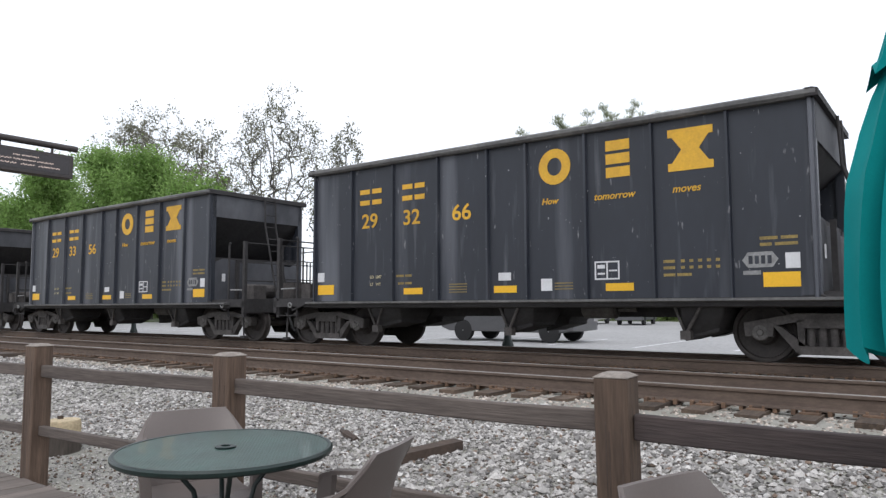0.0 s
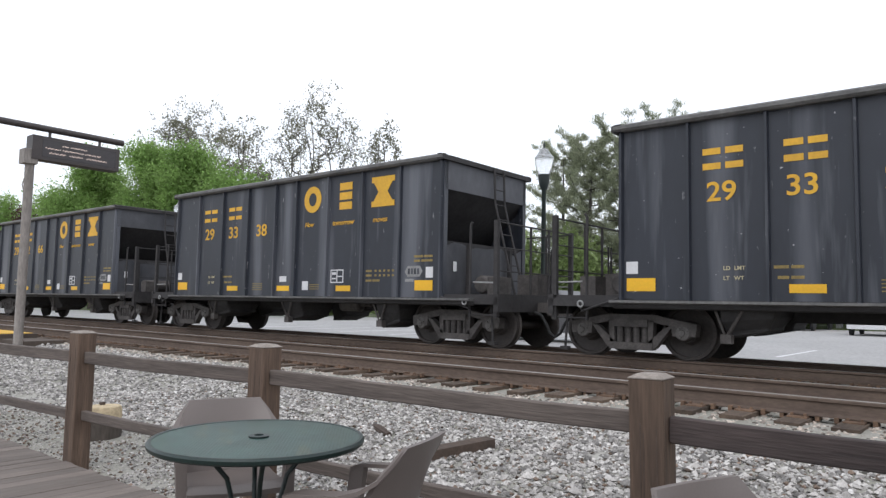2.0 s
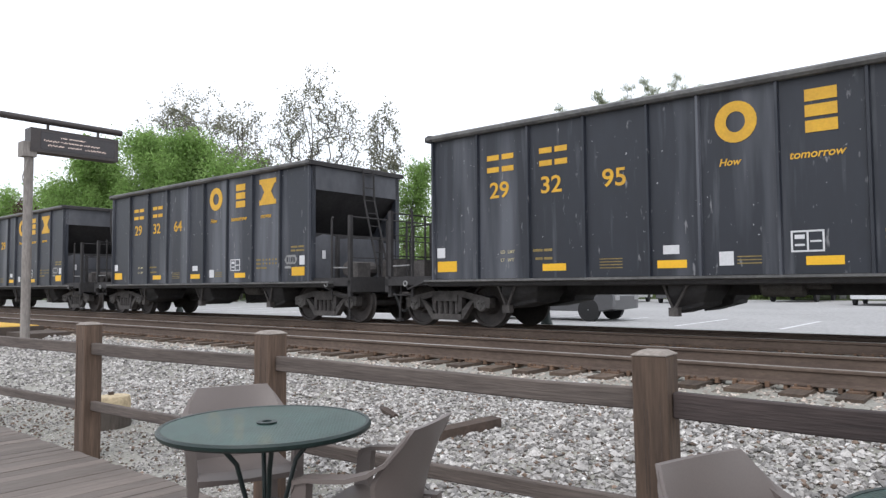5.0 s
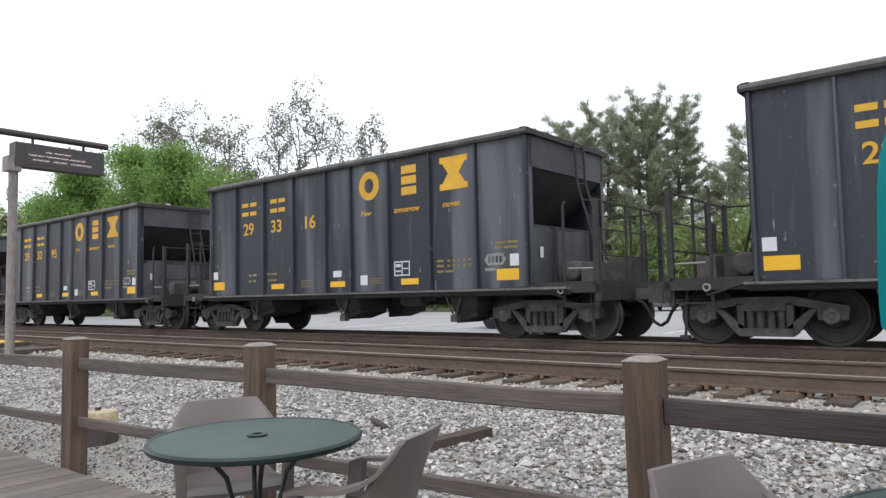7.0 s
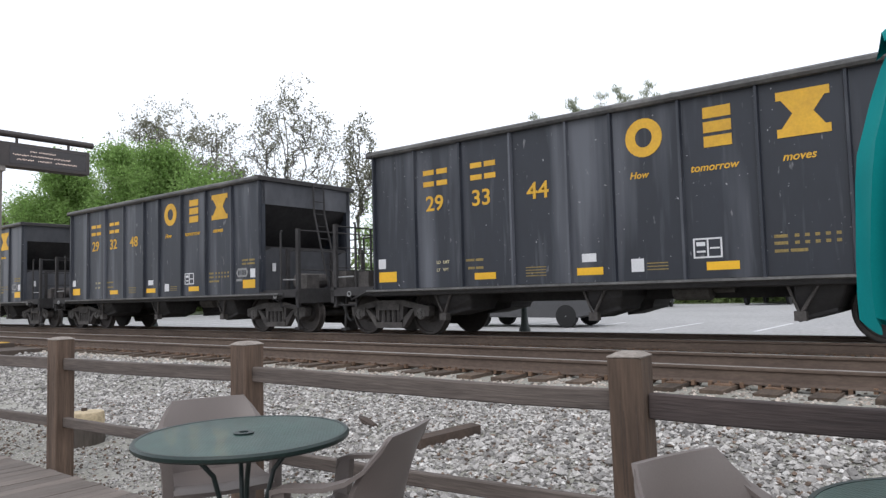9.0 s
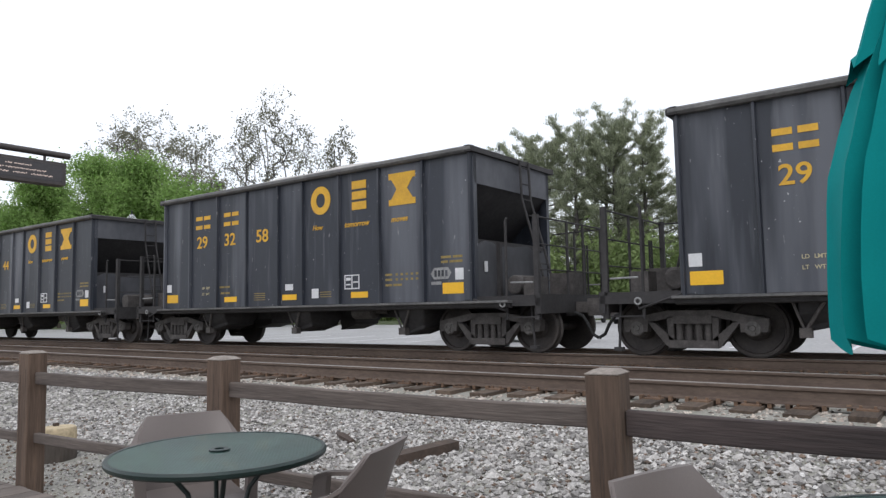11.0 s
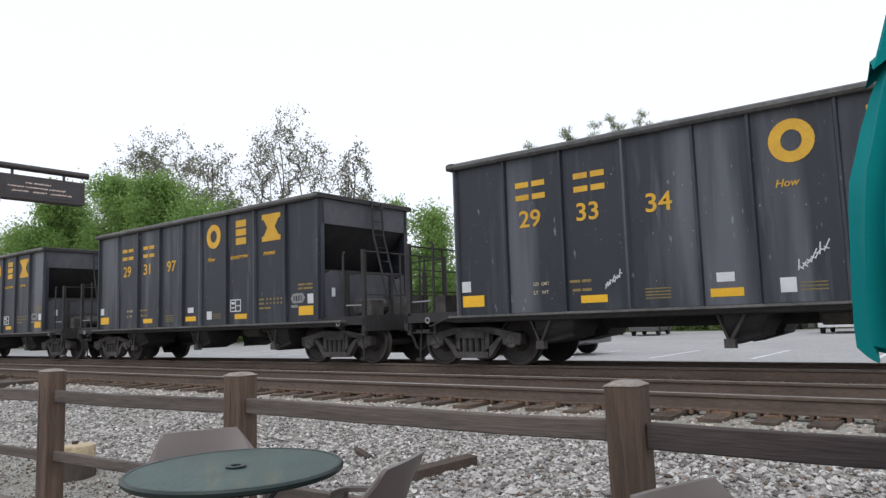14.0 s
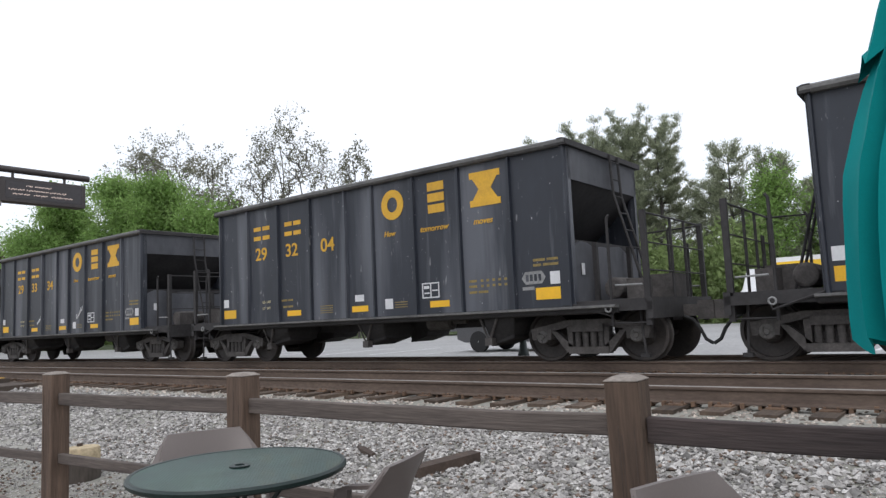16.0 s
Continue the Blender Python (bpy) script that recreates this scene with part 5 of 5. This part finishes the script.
def build_pine(label, at, height, radius, seed, group="pines behind the parking lot", tufts=13000):
    """A white pine: a straight trunk, uneven tiers of upswept boughs, and long needle tufts along their outer ends."""
    rng = np.random.default_rng(seed)
    tree = thing("pine_tree", label, "tree", group, at=at)
    bm, tips, ways = bmesh.new(), [], []
    tube(bm, [(0, 0, -0.3), (rng.normal() * 0.1, 0, height * 0.5), (rng.normal() * 0.2, 0, height * 0.97)], [height * 0.018, height * 0.012, 0.03], 8)
    z = height * 0.16
    while z < height * 0.97:
        q = z / height
        reach = radius * (1.02 - 0.62 * q ** 1.6) * rng.uniform(0.65, 1.15)
        turn = rng.uniform(0, 6.28)
        for k in range(int(rng.integers(3, 6))):
            a = turn + k * 6.28 / 4.5 + rng.normal() * 0.4
            length = reach * rng.uniform(0.45, 1.15)
            rise = rng.uniform(0.02, 0.26) + 0.50 * q * q
            pts = []
            for i in range(6):
                u = i / 5
                pts.append(Vector((length * u * math.cos(a), length * u * math.sin(a), z + length * (0.05 * u + rise * u * u))))
            tube(bm, pts, [0.07 * (1 - 0.8 * i / 5) * (1.2 - q) + 0.012 for i in range(6)], 4)
            for i in range(2, 6):
                along = (pts[i] - pts[i - 1]).normalized()
                for j in range(4):
                    side = (along + Vector((rng.normal() * 0.7, rng.normal() * 0.7, 0.35 + rng.normal() * 0.3))).normalized()
                    shoot = 0.26 + 0.22 * length ** 0.7 * rng.uniform(0.4, 1.2)
                    end = pts[i] + side * shoot
                    tube(bm, [pts[i], end], [0.014, 0.007], 3)
                    for f in (0.45, 0.75, 1.0):
                        tips.append(tuple(pts[i] + side * shoot * f))
                        ways.append(tuple(side + Vector((0, 0, 0.35))))
        z += height * rng.uniform(0.028, 0.060)
    part("trunk", bm, BARK_THIN, tree)
    tips, ways = np.array(tips), np.array(ways)
    k = rng.integers(0, len(tips), tufts)
    v, f = leaf_cloud(tips[k] + rng.normal(size=(tufts, 3)) * (0.19, 0.19, 0.12), 0.17, rng, 0.15, ways[k])
    me = bpy.data.meshes.new("needles")
    me.from_pydata(v.tolist(), [], f.tolist())
    me.materials.append(LEAF_PINE)
    part("needles", me, None, tree)
    return tree


def build_bush_row(name, label, x0, x1, y, height, number, mat, seed, leaf=0.30, lumps=40):
    """A belt of undergrowth too dense to count: uneven lumps of small leaves."""
    rng = np.random.default_rng(seed)
    c = np.stack([rng.uniform(x0, x1, lumps), y + rng.normal(size=lumps) * 1.5, np.zeros(lumps)], 1)
    r = np.stack([rng.uniform(1.2, 2.6, lumps), rng.uniform(1, 1.8, lumps), height * rng.uniform(0.6, 1.0, lumps)], 1)
    k = rng.integers(0, lumps, number)
    d = rng.normal(size=(number, 3))
    d /= np.linalg.norm(d, axis=1)[:, None]
    d[:, 2] = np.abs(d[:, 2])
    p = c[k] + d * r[k] * rng.uniform(0.45, 1.05, number)[:, None] + (0, 0, -0.4)
    v, f = leaf_cloud(p, leaf, rng)
    me = bpy.data.meshes.new(name)
    me.from_pydata(v.tolist(), [], f.tolist())
    me.materials.append(mat)
    tagged(new(name, me), label, "bushes", kind="stuff")


# green trees, then the sparse tall ones, then pines
for k, (x, y, h, r) in enumerate(((-86, 34, 12.0, 5.2), (-77, 34, 13.0, 5.4), (-70, 33, 13.4, 5.2), (-64, 34, 14.2, 5.2), (-58.5, 34, 14.0, 5.0), (-52.0, 35, 10.0, 4.2), (-99, 33, 10.5, 6), (-112, 33, 10.0, 6), (-47, 37, 7.0, 3.4))):
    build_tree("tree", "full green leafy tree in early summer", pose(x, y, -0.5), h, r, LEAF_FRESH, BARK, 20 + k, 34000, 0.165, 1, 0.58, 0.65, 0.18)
for k, (x, y, h, r, low, limbs, twigs, n) in enumerate(((-72.2, 40, 21.6, 4.4, 10.5, 3, 360, 5200), (-67.4, 40.5, 22.0, 4.2, 10.5, 3, 360, 5600), (-58.6, 40, 19.0, 3.3, 9.0, 2, 280, 5000))):
    build_open_tree("tall thin tree with sparse young leaves", pose(x, y, -0.5), h, r, low, limbs, twigs, n, 40 + k)
build_open_tree("tall fan-shaped tree with sparse young leaves", pose(-53.3, 45, -0.5), 22.2, 4.6, 10.0, 3, 520, 4600, 51)
build_open_tree("slender tree with sparse young leaves", pose(-44.3, 45, -0.5), 18.0, 1.8, 9.5, 2, 200, 2600, 53)
build_open_tree("low thin tree with sparse young leaves", pose(-48.0, 46, -0.5), 13.6, 1.9, 8.0, 3, 110, 900, 54)
build_open_tree("low thin tree with sparse young leaves", pose(-59.8, 45, -0.5), 14.6, 1.8, 8.5, 3, 110, 900, 55)
build_tree("tree", "dark red-leaved tree at the end of the green row", pose(-91.5, 35, -0.5), 12.2, 3.0, LEAF_RED, BARK, 58, 9000, 0.16, 1, 0.5, 0.6, 0.2)
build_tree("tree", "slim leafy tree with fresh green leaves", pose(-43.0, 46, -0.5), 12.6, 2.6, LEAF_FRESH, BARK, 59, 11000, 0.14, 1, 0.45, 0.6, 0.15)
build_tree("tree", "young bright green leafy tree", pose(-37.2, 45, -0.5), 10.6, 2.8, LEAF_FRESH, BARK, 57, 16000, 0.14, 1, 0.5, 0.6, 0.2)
for k, (x, y, h, r) in enumerate(((-31.0, 66, 19.4, 7.4), (-27.2, 67, 19.8, 6.4), (-24.4, 68, 19.2, 5.2), (-35.2, 67, 18.8, 7.6), (-38.8, 68, 18.4, 6.4), (-29.0, 69, 19.6, 6.6), (-20.4, 70, 14.2, 4.0), (-17.4, 66, 15.6, 3.6), (-13.6, 66, 14.8, 3.4), (-11.0, 69, 12.4, 3.4), (-7.8, 68, 11.0, 3.4), (-3.0, 70, 11.5, 3.6), (3, 72, 13, 4))):
    build_pine("tall grey-green white pine with upswept boughs", pose(x, y, -0.6), h, r, 60 + k, tufts=52000 if k < 6 else 26000)
for k, (x, y, h, r) in enumerate(((-13.6, 65, 12.4, 3.6), (-17.8, 68, 10.5, 3.6), (-10.5, 67, 9.0, 3.2))):
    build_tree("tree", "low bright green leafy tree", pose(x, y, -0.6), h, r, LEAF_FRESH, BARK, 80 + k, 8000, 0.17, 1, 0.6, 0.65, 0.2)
build_bush_row("undergrowth", "dense green undergrowth behind the parking lot", -58, -14, 60, 9.6, 64000, LEAF_BUSH, 91, 0.27, 64)
build_bush_row("undergrowth", "dense dark undergrowth beyond the trees", -16, 30, 76, 8.0, 16000, LEAF_BUSH, 92, 0.45, 40)
build_bush_row("undergrowth", "dense green undergrowth along the far lot", -140, -52, 46, 6.0, 24000, LEAF_BUSH, 93, 0.4, 60)


# ---- what moves ----
def motions():
    """The train rolls along the far track; each wheelset turns with it."""
    def place(t):
        return np.interp(t, [k[0] for k in TRAIN], [k[1] for k in TRAIN])
    times = [i / FPS for i in range(int(16 * FPS) + 1)]
    spins = [(t, Matrix.Rotation(-(TRAIN[0][1] - place(t)) / 0.457, 4, "Y")) for t in times]
    for n, car in CARS.items():
        walk(car, [(t, pose(x + PITCH * n, FAR_MID, 0)) for t, x in TRAIN])
        for truck in [o for o in car.children if o.name.startswith("truck")]:
            for w in [o for o in truck.children if o.name.startswith("wheelset")]:
                at = w.matrix_basis.translation.copy()
                walk(w, [(t, Matrix.Translation(at) @ m) for t, m in spins])


motions()
